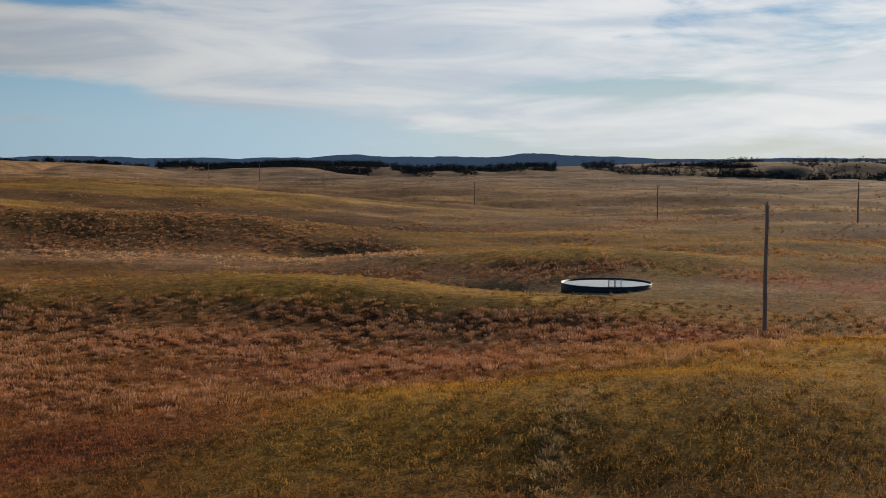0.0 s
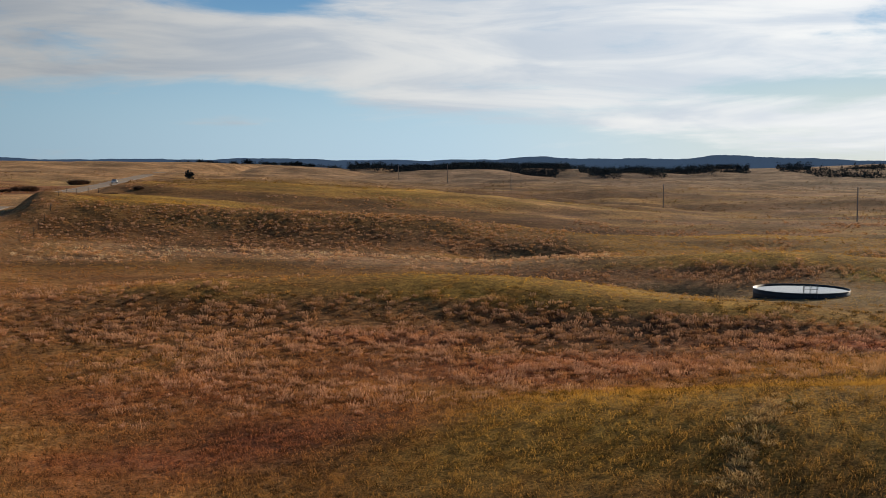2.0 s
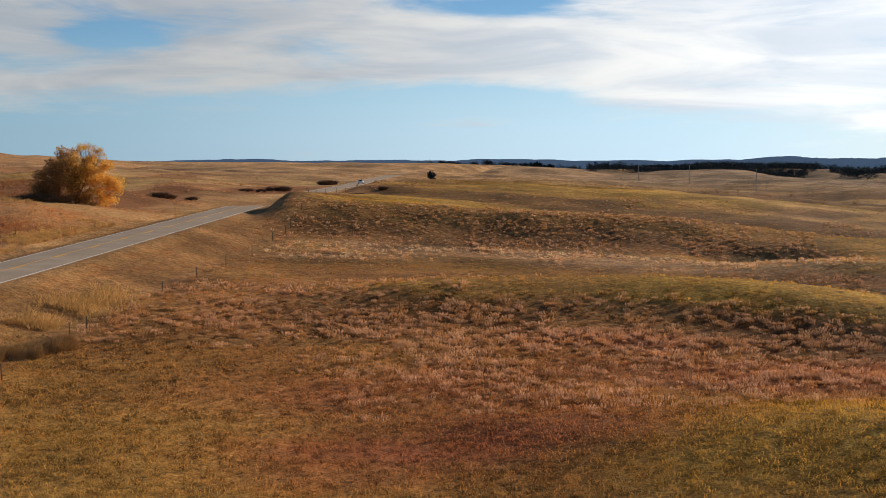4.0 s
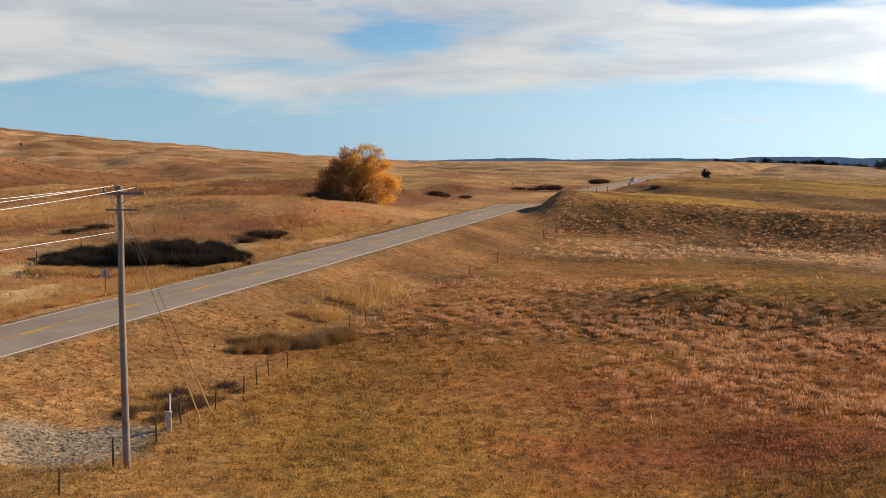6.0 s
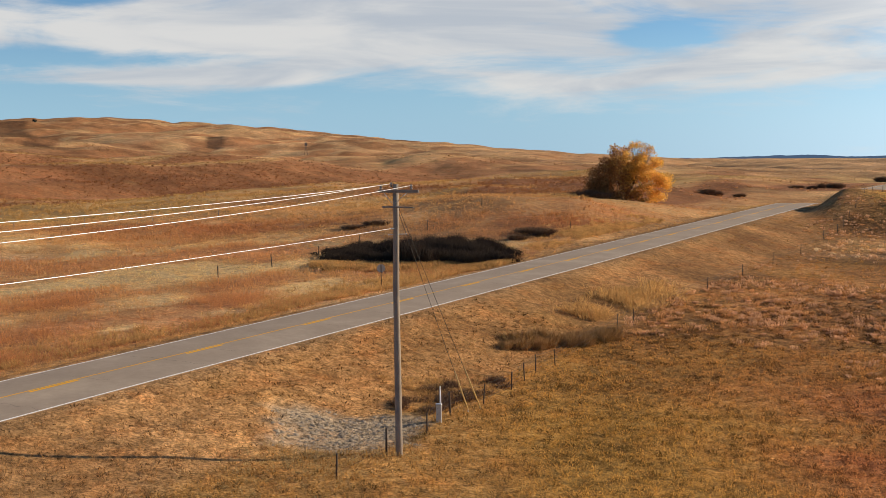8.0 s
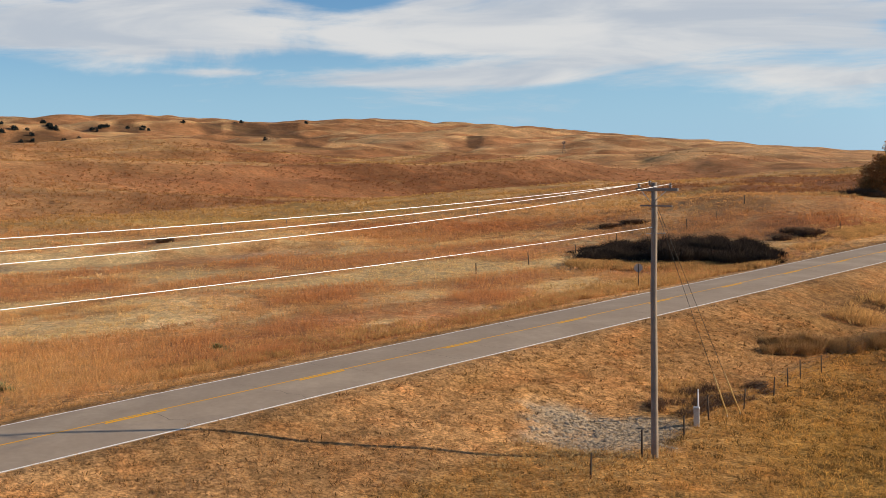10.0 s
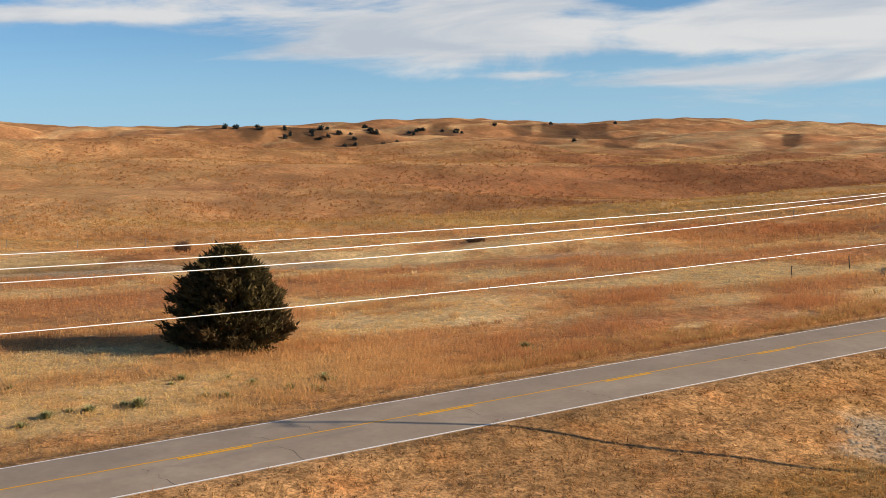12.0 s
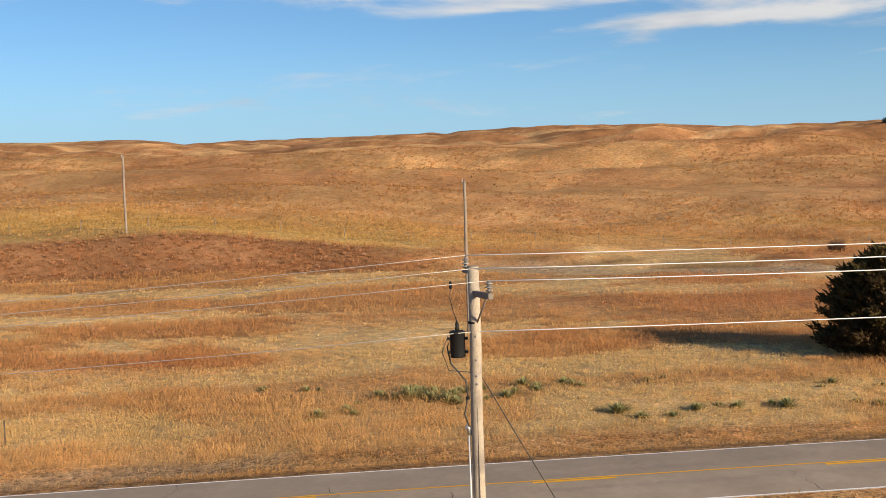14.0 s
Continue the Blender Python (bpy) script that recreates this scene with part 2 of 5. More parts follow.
def under_skyline(x, y, z, r, a):
    cap = EYE + r * np.tan(np.radians(np.interp(a, [q[0] for q in SKYLINE], [q[1] for q in SKYLINE]) + smooth(a, 30, 50) * (0.10 * np.abs(value_noise(a, a * 0, 1.9, 4)) + 0.05 * value_noise(a, a * 0, 0.7, 5) - 0.03)))
    soft = 0.0016 * r + 0.4
    gap = (cap - z) / soft
    return np.where(r > 480, cap - soft * np.log1p(np.exp(np.clip(gap, -30, 30))) - soft * np.maximum(gap - 30, 0), z)


def height(x, y):
    x, y = np.asarray(x, float), np.asarray(y, float)
    r = np.hypot(x, y)
    z = broad(x, y) + relief(x, y)
    far = smooth(r, 350, 1100)
    left = smooth(np.degrees(np.arctan2(-x, y)), 25, 62)
    z = z + 0.5 * fbm(x, y, 26, 3) * (1 + 1.4 * smooth(r, 90, 220)) + 0.09 * fbm(x, y, 4.5, 9, 3)
    z = z + (1 - left) * smooth(r, 640, 900) * 15.0 * (knolls(x, y) - 0.38) + smooth(r, 200, 450) * 1.5 * fbm(x, y, 75, 31, 3)
    s, n = road_axes(x, y)
    z = z + left * smooth(r, 170, 300) * 7.0 * swells(s, n) + left * (0.6 * smooth(r, 350, 520) + 0.5 * far) * 12.0 * (1 + 0.5 * value_noise(x, y, 330, 50)) * (folds(x, y) - 0.5) + (1 - left) * smooth(r, 110, 220) * (1 - far) * 1.9 * east_swell(x, y)
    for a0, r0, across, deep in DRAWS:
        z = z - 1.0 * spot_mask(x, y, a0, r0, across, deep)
    z = under_skyline(x, y, z, r, np.degrees(np.arctan2(-x, y)))
    d = n - road_line(s)
    zr = road_height(s)
    near_side = 1 - smooth(-d, 4.0, 12.5 - 2.0 * smooth(s, 160, 205))
    far_side = 1 - smooth(d, 4.0, 11.0 + 30.0 * smooth(s, 120, 210))
    w = np.where(d < 0, near_side, far_side) * (1 - smooth(s, 560, 700)) * smooth(s, -260, -150)
    bed = zr - 0.05 - 0.5 * smooth(np.abs(d), 3.5, 7.0) + 0.12 * fbm(x, y, 5, 5, 2) * smooth(np.abs(d), 4, 6)
    # the shallow creek bed across the left-hand meadow
    a = np.degrees(np.arctan2(-x, y))
    z = z + 3.1 * smooth(r, 131, 141) * smooth(a, 101, 116) * (1 - smooth(r, 150, 300))      # bank beyond the road to the south
    past = r - creek_range(a)
    z = z + (0.85 * smooth(past, 1.8, 3.4) * (1 - smooth(past, 8, 40)) - 0.12 * smooth(past, -8, -5) * (1 - smooth(past, 1.8, 3.0))) * smooth(a, 62, 70) * (1 - smooth(a, 104, 110))
    return z * (1 - w) + bed * w - 0.16 * smooth(washout(s, d), 0.5, 0.95) + 1.35 * spot_mask(x, y, 38.1, 186, 12, 10) * smooth(np.abs(d), 5, 12)


def z_at(x, y):
    return float(height(np.array([x]), np.array([y]))[0])


def spot(a, r, sink=0.0):
    x, y = polar(a, r)
    return Vector((x, y, z_at(x, y) - sink))


# plant cover by place, with slope shading put into it: linear colours
TAN, RUST, RED = (0.60, 0.355, 0.155), (0.50, 0.25, 0.11), (0.41, 0.14, 0.068)
OLIVE, GOLD, STRAW = (0.37, 0.20, 0.046), (0.50, 0.285, 0.052), (0.74, 0.49, 0.22)
PINK, BROWN, SAND = (0.47, 0.285, 0.155), (0.245, 0.115, 0.055), (0.50, 0.385, 0.255)


def blend(a, b, t):
    return a * (1 - t[..., None]) + np.asarray(b) * t[..., None]


def spot_mask(x, y, a, r, across, deep):
    cx, cy = polar(a, r)
    ca, sa = math.cos(radians(a)), math.sin(radians(a))
    u = ((x - cx) * ca + (y - cy) * sa) / across
    v = (-(x - cx) * sa + (y - cy) * ca) / deep
    return np.exp(-(u * u + v * v))


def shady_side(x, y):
    """Above nought on the slopes that fall away from the sun; bunch grass and a shade-brown colour go there."""
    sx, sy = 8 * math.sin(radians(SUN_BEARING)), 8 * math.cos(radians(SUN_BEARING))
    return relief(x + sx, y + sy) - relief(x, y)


def bank_face(r, a):
    return smooth(r, 128, 132) * (1 - smooth(r, 140, 143)) * smooth(a, 102, 111)


RUSTY, OCHRE, UMBER = (0.49, 0.215, 0.09), (0.57, 0.37, 0.13), (0.38, 0.18, 0.085)
# drifts of one kind of grass across the road: bearing, range, half-length, half-depth, colour, how much of it
WEST_PATCHES = [
    (42, 150, 15, 11, (0.42, 0.17, 0.07), 0.9), (47.5, 142, 13, 10, (0.33, 0.17, 0.085), 0.85), (38.5, 172, 10, 7, (0.45, 0.185, 0.07), 0.8), (41, 181, 14, 4, (0.58, 0.41, 0.19), 0.7), (53, 240, 26, 10, (0.36, 0.15, 0.065), 0.8), (46, 225, 18, 8, (0.36, 0.15, 0.065), 0.7),
    (66.5, 91, 7, 3.5, RUSTY, 0.9), (69.5, 98, 6, 3, RUSTY, 0.8), (62.5, 100, 5, 3, RUSTY, 0.7), (77, 108, 8, 3.5, RUSTY, 0.6), (72, 122, 9, 3.5, RUSTY, 0.6), (60, 84, 5, 2.5, RUSTY, 0.6),
    (58, 163, 15, 8, RUSTY, 0.9), (63, 168, 12, 6, RUSTY, 0.8), (53.5, 160, 9, 5, RUSTY, 0.7), (90, 112, 8, 3, RUSTY, 0.4), (97, 104, 8, 4, RUSTY, 0.5), (112, 92, 10, 5, RUSTY, 0.5), (120, 76, 8, 4, RUSTY, 0.5),
    (70.8, 192, 22, 8, OCHRE, 0.9), (62, 196, 15, 7, OCHRE, 0.8), (86.5, 194, 22, 7, OCHRE, 0.7), (50, 192, 10, 6, OCHRE, 0.6), (80, 152, 12, 4, OCHRE, 0.5), (95, 168, 18, 5, OCHRE, 0.5),
    (70, 285, 42, 13, UMBER, 0.5), (60, 325, 38, 12, UMBER, 0.5), (82, 240, 36, 15, UMBER, 0.6), (55.5, 208, 14, 6, UMBER, 0.7), (100, 235, 34, 18, UMBER, 0.45), (48, 235, 14, 8, UMBER, 0.6)]
# dark draws in the far hills: brush and its shade put into one colour
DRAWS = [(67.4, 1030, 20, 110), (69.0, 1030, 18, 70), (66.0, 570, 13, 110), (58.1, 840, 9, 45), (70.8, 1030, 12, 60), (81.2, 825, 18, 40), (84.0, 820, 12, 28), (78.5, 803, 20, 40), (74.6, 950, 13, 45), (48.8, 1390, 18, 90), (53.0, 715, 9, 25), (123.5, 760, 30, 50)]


def meadow_drift(x, y):
    """Stands of tall rusty grass (below -0.2) and of short bleached grass (above 0.2), drawn out along the road."""
    s, n = road_axes(x, y)
    return fbm(s / 2.4, n, 7.0, 51, 3) + 0.12 * fbm(x, y, 1.6, 53, 2)


def creek_side(x, y):
    """One along the bare creek bed, its trampled near side and its cut bank."""
    a = np.degrees(np.arctan2(-x, y))
    past = np.hypot(x, y) - creek_range(a)
    return smooth(past, -9, -7) * (1 - smooth(past, 3.2, 4.2)) * smooth(a, 64, 70) * (1 - smooth(a, 102, 107))


def cover(x, y):
    """The colour of the grass at a place, with slope shading put into it, and how bare the sand is there."""
    x, y = np.asarray(x, float), np.asarray(y, float)
    r = np.hypot(x, y)
    a = np.degrees(np.arctan2(-x, y))
    s, n = road_axes(x, y)
    d = n - road_line(s)
    up = relief(x, y)
    shady = shady_side(x, y)
    n1, n2, n3 = fbm(x, y, 55, 41), fbm(x, y, 17, 42), fbm(x, y, 5, 43, 3)
    east = np.broadcast_to(np.asarray(OLIVE), x.shape + (3,))
    east = blend(east, GOLD, smooth(up + 0.4 * n2, 0.5, 1.6) * 0.85)
    # brown away from the sun: part bunch grass, part slope shade put into the colour
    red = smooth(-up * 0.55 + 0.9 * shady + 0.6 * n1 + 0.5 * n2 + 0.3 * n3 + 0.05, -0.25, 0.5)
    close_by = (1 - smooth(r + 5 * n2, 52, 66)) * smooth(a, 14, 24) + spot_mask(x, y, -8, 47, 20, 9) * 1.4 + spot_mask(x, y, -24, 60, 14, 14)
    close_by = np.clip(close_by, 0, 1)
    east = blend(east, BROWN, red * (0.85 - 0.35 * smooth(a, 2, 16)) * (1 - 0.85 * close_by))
    east = blend(east, (0.355, 0.20, 0.052), np.clip(spot_mask(x, y, -12, 46, 17, 12), 0, 1) * smooth(n2 + 0.7 * n3 + 0.3 * smooth(-a, 6, 16), -0.4, 0.5) * 0.7 * smooth(-a, -3, 4))
    east = blend(east, (0.47, 0.275, 0.05), np.clip(1.3 * spot_mask(x, y, 5, 45, 6, 6), 0, 1) * (0.7 + 0.5 * n2).clip(0, 1) * 0.8)
    east = blend(east, (0.55, 0.315, 0.088), (1 - smooth(r + 5 * n2, 64, 86)) * smooth(a, 14, 24) * (0.75 + 0.25 * n3))
    east = blend(east, (0.42, 0.235, 0.085), (1 - smooth(r, 56, 66)) * smooth(a + 3 * n2, 41, 48) * 0.8)
    east = blend(east, (0.47, 0.22, 0.085), smooth(a, 8, 18) * smooth(r, 56, 66) * (1 - smooth(r, 118, 140)) * (0.4 + 0.4 * n2).clip(0, 1))
    for a0, r0, across, deep, much in ((21, 52, 8, 4, 1.0), (17.5, 55, 7, 5, 1.0), (25, 47, 5, 3, 0.5), (13, 58, 4, 4, 0.5), (12, 84, 7, 4, 0.6), (-11, 84, 8, 4, 0.9), (-19, 125, 16, 9, 0.9), (22, 66, 12, 6, 0.7), (4, 74, 14, 9, 0.6)):
        east = blend(east, RED, np.clip(spot_mask(x, y, a0, r0, across, deep) * much * (1 + 0.5 * n3), 0, 1))
    for a0, r0, across, deep in ((-5.4, 42, 0.5, 2.4), (-6.6, 47, 0.5, 1.8)):
        east = blend(east, TAN, np.clip(spot_mask(x, y, a0, r0, across, deep) * (0.5 + n3), 0, 0.6))
    east = blend(east, (0.30, 0.15, 0.065), (1 - smooth(np.abs(r - 178), 10, 20)) * smooth(a, 0, 5) * (1 - smooth(a, 30, 36)) * 0.7)
    east = blend(east, (0.40, 0.165, 0.065), smooth(a, 8, 16) * (1 - smooth(a, 26, 34)) * (1 - smooth(r, 130, 160)) * 0.22)
    east = blend(east, (0.41, 0.295, 0.145), np.clip(1.5 * spot_mask(x, y, -9.0, 116.5, 15, 8.5), 0, 1) * (0.85 + 0.3 * n3).clip(0, 1) * 0.85)      # trampled pad round the tank
    east = blend(east, (0.38, 0.30, 0.05), np.clip(1.3 * spot_mask(x, y, -11.5, 131, 4, 4), 0, 1) * 0.8)
    east = blend(east, (0.115, 0.085, 0.036), np.clip(1.4 * spot_mask(x, y, -1.6, 121, 6.5, 6) + 1.2 * spot_mask(x, y, 5.0, 165, 6, 9), 0, 1) * (0.8 + 0.4 * n3).clip(0, 1) * 0.85)      # darker green-brown in the hollows
    pale = (1 - smooth(np.abs(r - 150 - 14 * n1), 4, 16)) * smooth(a, -4, 3) * (1 - smooth(a, 28, 34))
    east = blend(east, PINK, np.clip(pale * (0.7 + 0.6 * n2), 0, 1))
    open_field = smooth(r, 190, 330) * (1 - smooth(a, 0, 14))
    east = blend(east, PINK, open_field * (0.45 + 0.35 * n2).clip(0, 1))
    # near faces brown, backs gold: the swells' light and shade put into the colour
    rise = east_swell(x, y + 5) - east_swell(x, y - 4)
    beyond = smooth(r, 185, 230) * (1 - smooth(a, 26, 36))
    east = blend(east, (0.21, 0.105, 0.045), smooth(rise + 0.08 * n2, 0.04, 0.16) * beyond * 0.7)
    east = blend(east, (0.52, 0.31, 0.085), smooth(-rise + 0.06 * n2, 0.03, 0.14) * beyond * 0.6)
    drifts = meadow_drift(x, y)
    near_road = (1 - smooth(d + 5 * n2, 15, 31)) * smooth(d, 8.2, 9.4) * smooth(a, 68, 82)
    west = np.broadcast_to(np.asarray(TAN), x.shape + (3,))
    west = blend(west, RUST, smooth(0.8 * n1 + 0.5 * n2 + 0.3 * smooth(r, 120, 200), -0.05, 0.75) * 0.8)
    meadow = 1 - smooth(r, 130, 180)
    west = blend(west, (0.49, 0.215, 0.095), (1 - smooth(drifts, -0.28, -0.16)) * meadow * (1 - 0.6 * near_road) * (0.62 - 0.25 * smooth(a, 84, 96)))
    west = blend(west, (0.585, 0.36, 0.155), meadow * smooth(a, 92, 104) * (0.6 + 0.4 * n2).clip(0, 1) * 0.6)
    west = blend(west, (0.72, 0.51, 0.25), smooth(drifts, 0.02, 0.16) * meadow * 0.9)
    west = blend(west, STRAW, near_road * (0.7 + 0.4 * n2).clip(0, 1) * 0.85)
    for a0, r0, across, deep, colour, much in WEST_PATCHES:
        west = blend(west, colour, np.clip(spot_mask(x, y, a0, r0, across, deep) * much * (1 + 0.6 * n3 + 0.5 * n2), 0, 0.9))
    west = blend(west, (0.60, 0.41, 0.14), smooth(r, 141, 144) * (1 - smooth(r + 12 * n2, 165, 190)) * smooth(a, 98, 112) * 0.65)
    west = blend(west, (0.35, 0.175, 0.085), bank_face(r, a) * 0.95)
    west = blend(west, (0.56, 0.325, 0.14), (1 - smooth(d, 8.0, 9.2)) * 0.9)      # mown strip beyond the asphalt
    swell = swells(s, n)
    rise = swells(s, n + 5) - swells(s, n - 4)      # slopes that face the road: rusty bunch grass, plus slope shading put into the colour
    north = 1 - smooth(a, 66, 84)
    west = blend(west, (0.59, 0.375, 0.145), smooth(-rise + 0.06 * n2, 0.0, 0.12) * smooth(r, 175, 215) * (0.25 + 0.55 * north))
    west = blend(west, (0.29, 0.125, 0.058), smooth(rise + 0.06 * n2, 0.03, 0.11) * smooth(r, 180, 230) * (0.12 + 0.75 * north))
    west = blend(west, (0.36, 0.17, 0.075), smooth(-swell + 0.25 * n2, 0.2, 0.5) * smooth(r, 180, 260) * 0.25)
    sides = smooth(d, -1, 1)
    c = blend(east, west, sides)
    verge = (1 - smooth(-d, 11.5, 13.5)) * (d < 0)
    c = blend(c, (0.53, 0.295, 0.125), verge * 0.9)
    c = blend(c, (0.37, 0.195, 0.075), verge * smooth(s, 30, 46) * 0.8)
    c = blend(c, (0.33, 0.165, 0.065), (1 - smooth(-d, 14, 18)) * smooth(-d, 5, 7) * smooth(s + 8 * n2, 88, 112) * 0.6)
    c = blend(c, OLIVE, verge * smooth(n2 + 0.4 * n3, 0.1, 0.7) * 0.3)
    shoulder = 1 - smooth(np.abs(d), 4.0, 5.6)
    c = blend(c, (0.42, 0.24, 0.105), shoulder * 0.8)
    far = smooth(r, 380, 640)
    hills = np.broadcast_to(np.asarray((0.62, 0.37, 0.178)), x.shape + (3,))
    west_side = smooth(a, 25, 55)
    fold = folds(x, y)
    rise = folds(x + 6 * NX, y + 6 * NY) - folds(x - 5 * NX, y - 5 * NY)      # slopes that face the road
    # dark faces and hollows, pale backs: grass tones plus hill shading put into the colour
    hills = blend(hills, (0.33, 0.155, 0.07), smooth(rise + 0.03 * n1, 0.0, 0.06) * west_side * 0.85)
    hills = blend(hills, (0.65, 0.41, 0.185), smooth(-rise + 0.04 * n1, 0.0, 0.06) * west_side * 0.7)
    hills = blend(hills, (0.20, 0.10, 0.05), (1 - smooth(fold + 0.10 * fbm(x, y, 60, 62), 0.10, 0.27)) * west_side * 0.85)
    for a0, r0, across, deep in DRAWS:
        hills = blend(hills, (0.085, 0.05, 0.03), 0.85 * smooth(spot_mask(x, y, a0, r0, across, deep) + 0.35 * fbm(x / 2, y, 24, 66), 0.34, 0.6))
    # hills towards the sun greyer: their backlit tone is put into the colour
    hills = blend(hills, (0.34, 0.25, 0.17), (1 - smooth(a, 8, 22)) * 0.7)
    brushy = 1.3 * spot_mask(x, y, -11.3, 930, 48, 120) + 0.8 * spot_mask(x, y, -18.5, 960, 60, 60) + 0.8 * spot_mask(x, y, 5, 950, 90, 90)
    hills = blend(hills, (0.075, 0.055, 0.036), np.clip(brushy, 0, 1) * smooth(fbm(x, y, 60, 85, 3), -0.6, 0.0) * 0.9)
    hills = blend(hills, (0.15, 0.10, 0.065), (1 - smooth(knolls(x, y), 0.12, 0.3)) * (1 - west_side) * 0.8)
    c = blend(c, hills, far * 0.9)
    bare = 0.92 * smooth(washout(s, d) + 0.3 * n3 + 0.5 * fbm(x, y, 1.7, 71, 3), 0.45, 1.05)
    turnout = 0.6 * smooth(spot_mask(x, y, 124, 48.5, 9, 2.6) + 0.25 * n3, 0.4, 0.8) * (d > 3.4)
    past = r - creek_range(a)
    along = smooth(a, 64, 70) * (1 - smooth(a, 101, 107))
    creek = smooth(past, -6.5, -4.5) * (1 - smooth(past, 1.0, 2.0)) * along * smooth(fbm(x, y, 16, 73), -0.7, 0.1)
    c = blend(c, (0.13, 0.068, 0.034), smooth(past, 1.4, 1.9) * (1 - smooth(past, 2.8, 3.4)) * along * 0.7 * smooth(fbm(x, y, 11, 74, 2), -0.35, 0.15))
    blow = smooth(spot_mask(x, y, 117.5, 640, 10, 8), 0.3, 0.6)
    sandy = np.clip(bare + 0.8 * turnout + 0.75 * creek + blow, 0, 1)
    c = blend(c, SAND, sandy)
    return c, sandy

# ---------------------------------------------------------------- materials
def material(name, colour, rough=0.85, metal=0.0, vary=0.25, size=3.0, bump=0.0, bump_size=40.0, attribute="", island=0.0, translucent=0.0, second=None):
    """A surface with grain at two scales. second: a colour for its stains and wear."""
    m = bpy.data.materials.new(name)
    m.use_nodes = True
    k = Nodes(m.node_tree)
    shader = m.node_tree.nodes["Principled BSDF"]
    shader.inputs["Roughness"].default_value = rough
    shader.inputs["Metallic"].default_value = metal
    shader.inputs["Specular IOR Level"].default_value = 0.3 if rough < 0.8 else 0.1
    where = k.add("TexCoord").outputs["Object"]
    if attribute:
        c = k.add("Attribute", attribute_name=attribute).outputs["Color"]
    else:
        c = k.add("RGB").outputs[0]
        c.default_value = (*colour, 1)
    if second:
        c = k.mix(k.ramp(k.noise(where, size * 0.5, 5.0, 0.6), 0.45, 0.68), c, second)
    dark = k.math("ADD", k.math("MULTIPLY", k.noise(where, size, 5.0, 0.65), vary * 2), 1 - vary)
    dark = k.math("MULTIPLY", dark, k.math("ADD", k.math("MULTIPLY", k.noise(where, size * 9, 3.0, 0.6), vary * 1.4), 1 - vary * 0.7))
    if island:
        rnd = k.add("NewGeometry").outputs["Random Per Island"]
        dark = k.math("MULTIPLY", dark, k.math("ADD", k.math("MULTIPLY", rnd, island * 2), 1 - island))
    c = k.add("VectorMath", {0: c, "Scale": dark}, operation="SCALE").outputs[0]
    m.node_tree.links.new(c, shader.inputs["Base Color"])
    if bump:
        b = k.add("Bump", {"Strength": bump, "Distance": 0.02, "Height": k.noise(where, bump_size, 5.0, 0.65)})
        m.node_tree.links.new(b.outputs[0], shader.inputs["Normal"])
    if translucent:
        t = k.add("BsdfTranslucent", {"Color": c})
        mix = k.add("MixShader", {0: translucent, 1: shader.outputs[0], 2: t.outputs[0]})
        m.node_tree.links.new(mix.outputs[0], m.node_tree.nodes["Material Output"].inputs[0])
    return m


def ground_material():
    """Dry grass sward over sand: mottled at several sizes, with tussock relief."""
    m = bpy.data.materials.new("prairie_sward")
    m.use_nodes = True
    k = Nodes(m.node_tree)
    shader = m.node_tree.nodes["Principled BSDF"]
    shader.inputs["Roughness"].default_value = 0.95
    shader.inputs["Specular IOR Level"].default_value = 0.05
    where = k.add("NewGeometry").outputs["Position"]
    c = k.add("Attribute", attribute_name="cover").outputs["Color"]
    sandy = k.add("Attribute", attribute_name="sandy").outputs["Fac"]
    clump = k.noise(where, 1.5, 6.0, 0.7)
    blade = k.noise(where, 7.0, 4.0, 0.7)
    field = k.noise(where, 0.06, 6.0, 0.6)
    far = k.noise(where, 0.012, 7.0, 0.62)
    tone = k.ramp(clump, 0.32, 0.68, 0.56, 1.38)
    tone = k.math("MULTIPLY", tone, k.math("ADD", k.ramp(blade, 0.36, 0.62, 0.0, 0.8), 0.54))
    tone = k.math("MULTIPLY", tone, k.math("ADD", k.ramp(field, 0.3, 0.7, 0.0, 0.75), 0.6))
    tone = k.math("MULTIPLY", tone, k.math("ADD", k.ramp(far, 0.3, 0.7, 0.0, 0.5), 0.75))
    plain = k.math("MULTIPLY", k.ramp(clump, 0.3, 0.7, 0.6, 1.25), k.ramp(k.noise(where, 3.2, 4.0, 0.7), 0.42, 0.52, 0.4, 1.1))
    tone = k.math("MULTIPLY", tone, k.ramp(k.noise(where, 0.33, 3.0, 0.6), 0.36, 0.64, 0.88, 1.12))
    even = k.add("Attribute", attribute_name="even").outputs["Fac"]
    tone = k.math("ADD", k.math("MULTIPLY", tone, k.math("SUBTRACT", 1.0, even)), k.math("MULTIPLY", even, 0.98))
    tone = k.math("ADD", k.math("MULTIPLY", tone, k.math("SUBTRACT", 1.0, sandy)), k.math("MULTIPLY", plain, sandy))
    lit = k.add("VectorMath", {0: c, "Scale": tone}, operation="SCALE").outputs[0]
    hue = k.mix(k.ramp(k.noise(where, 0.35, 5.0, 0.6), 0.45, 0.75), (0.86, 0.86, 0.86), (0.95, 0.79, 0.68))
    lit = k.mix(1.0, lit, hue, "MULTIPLY")
    m.node_tree.links.new(lit, shader.inputs["Base Color"])
    h = k.math("ADD", k.math("MULTIPLY", clump, 0.35), k.math("MULTIPLY", blade, 0.16))
    h = k.math("ADD", h, k.math("MULTIPLY", k.math("MULTIPLY", sandy, k.noise(where, 2.6, 5.0, 0.6)), 0.4))
    b = k.add("Bump", {"Strength": 0.9, "Distance": 0.28, "Height": h})
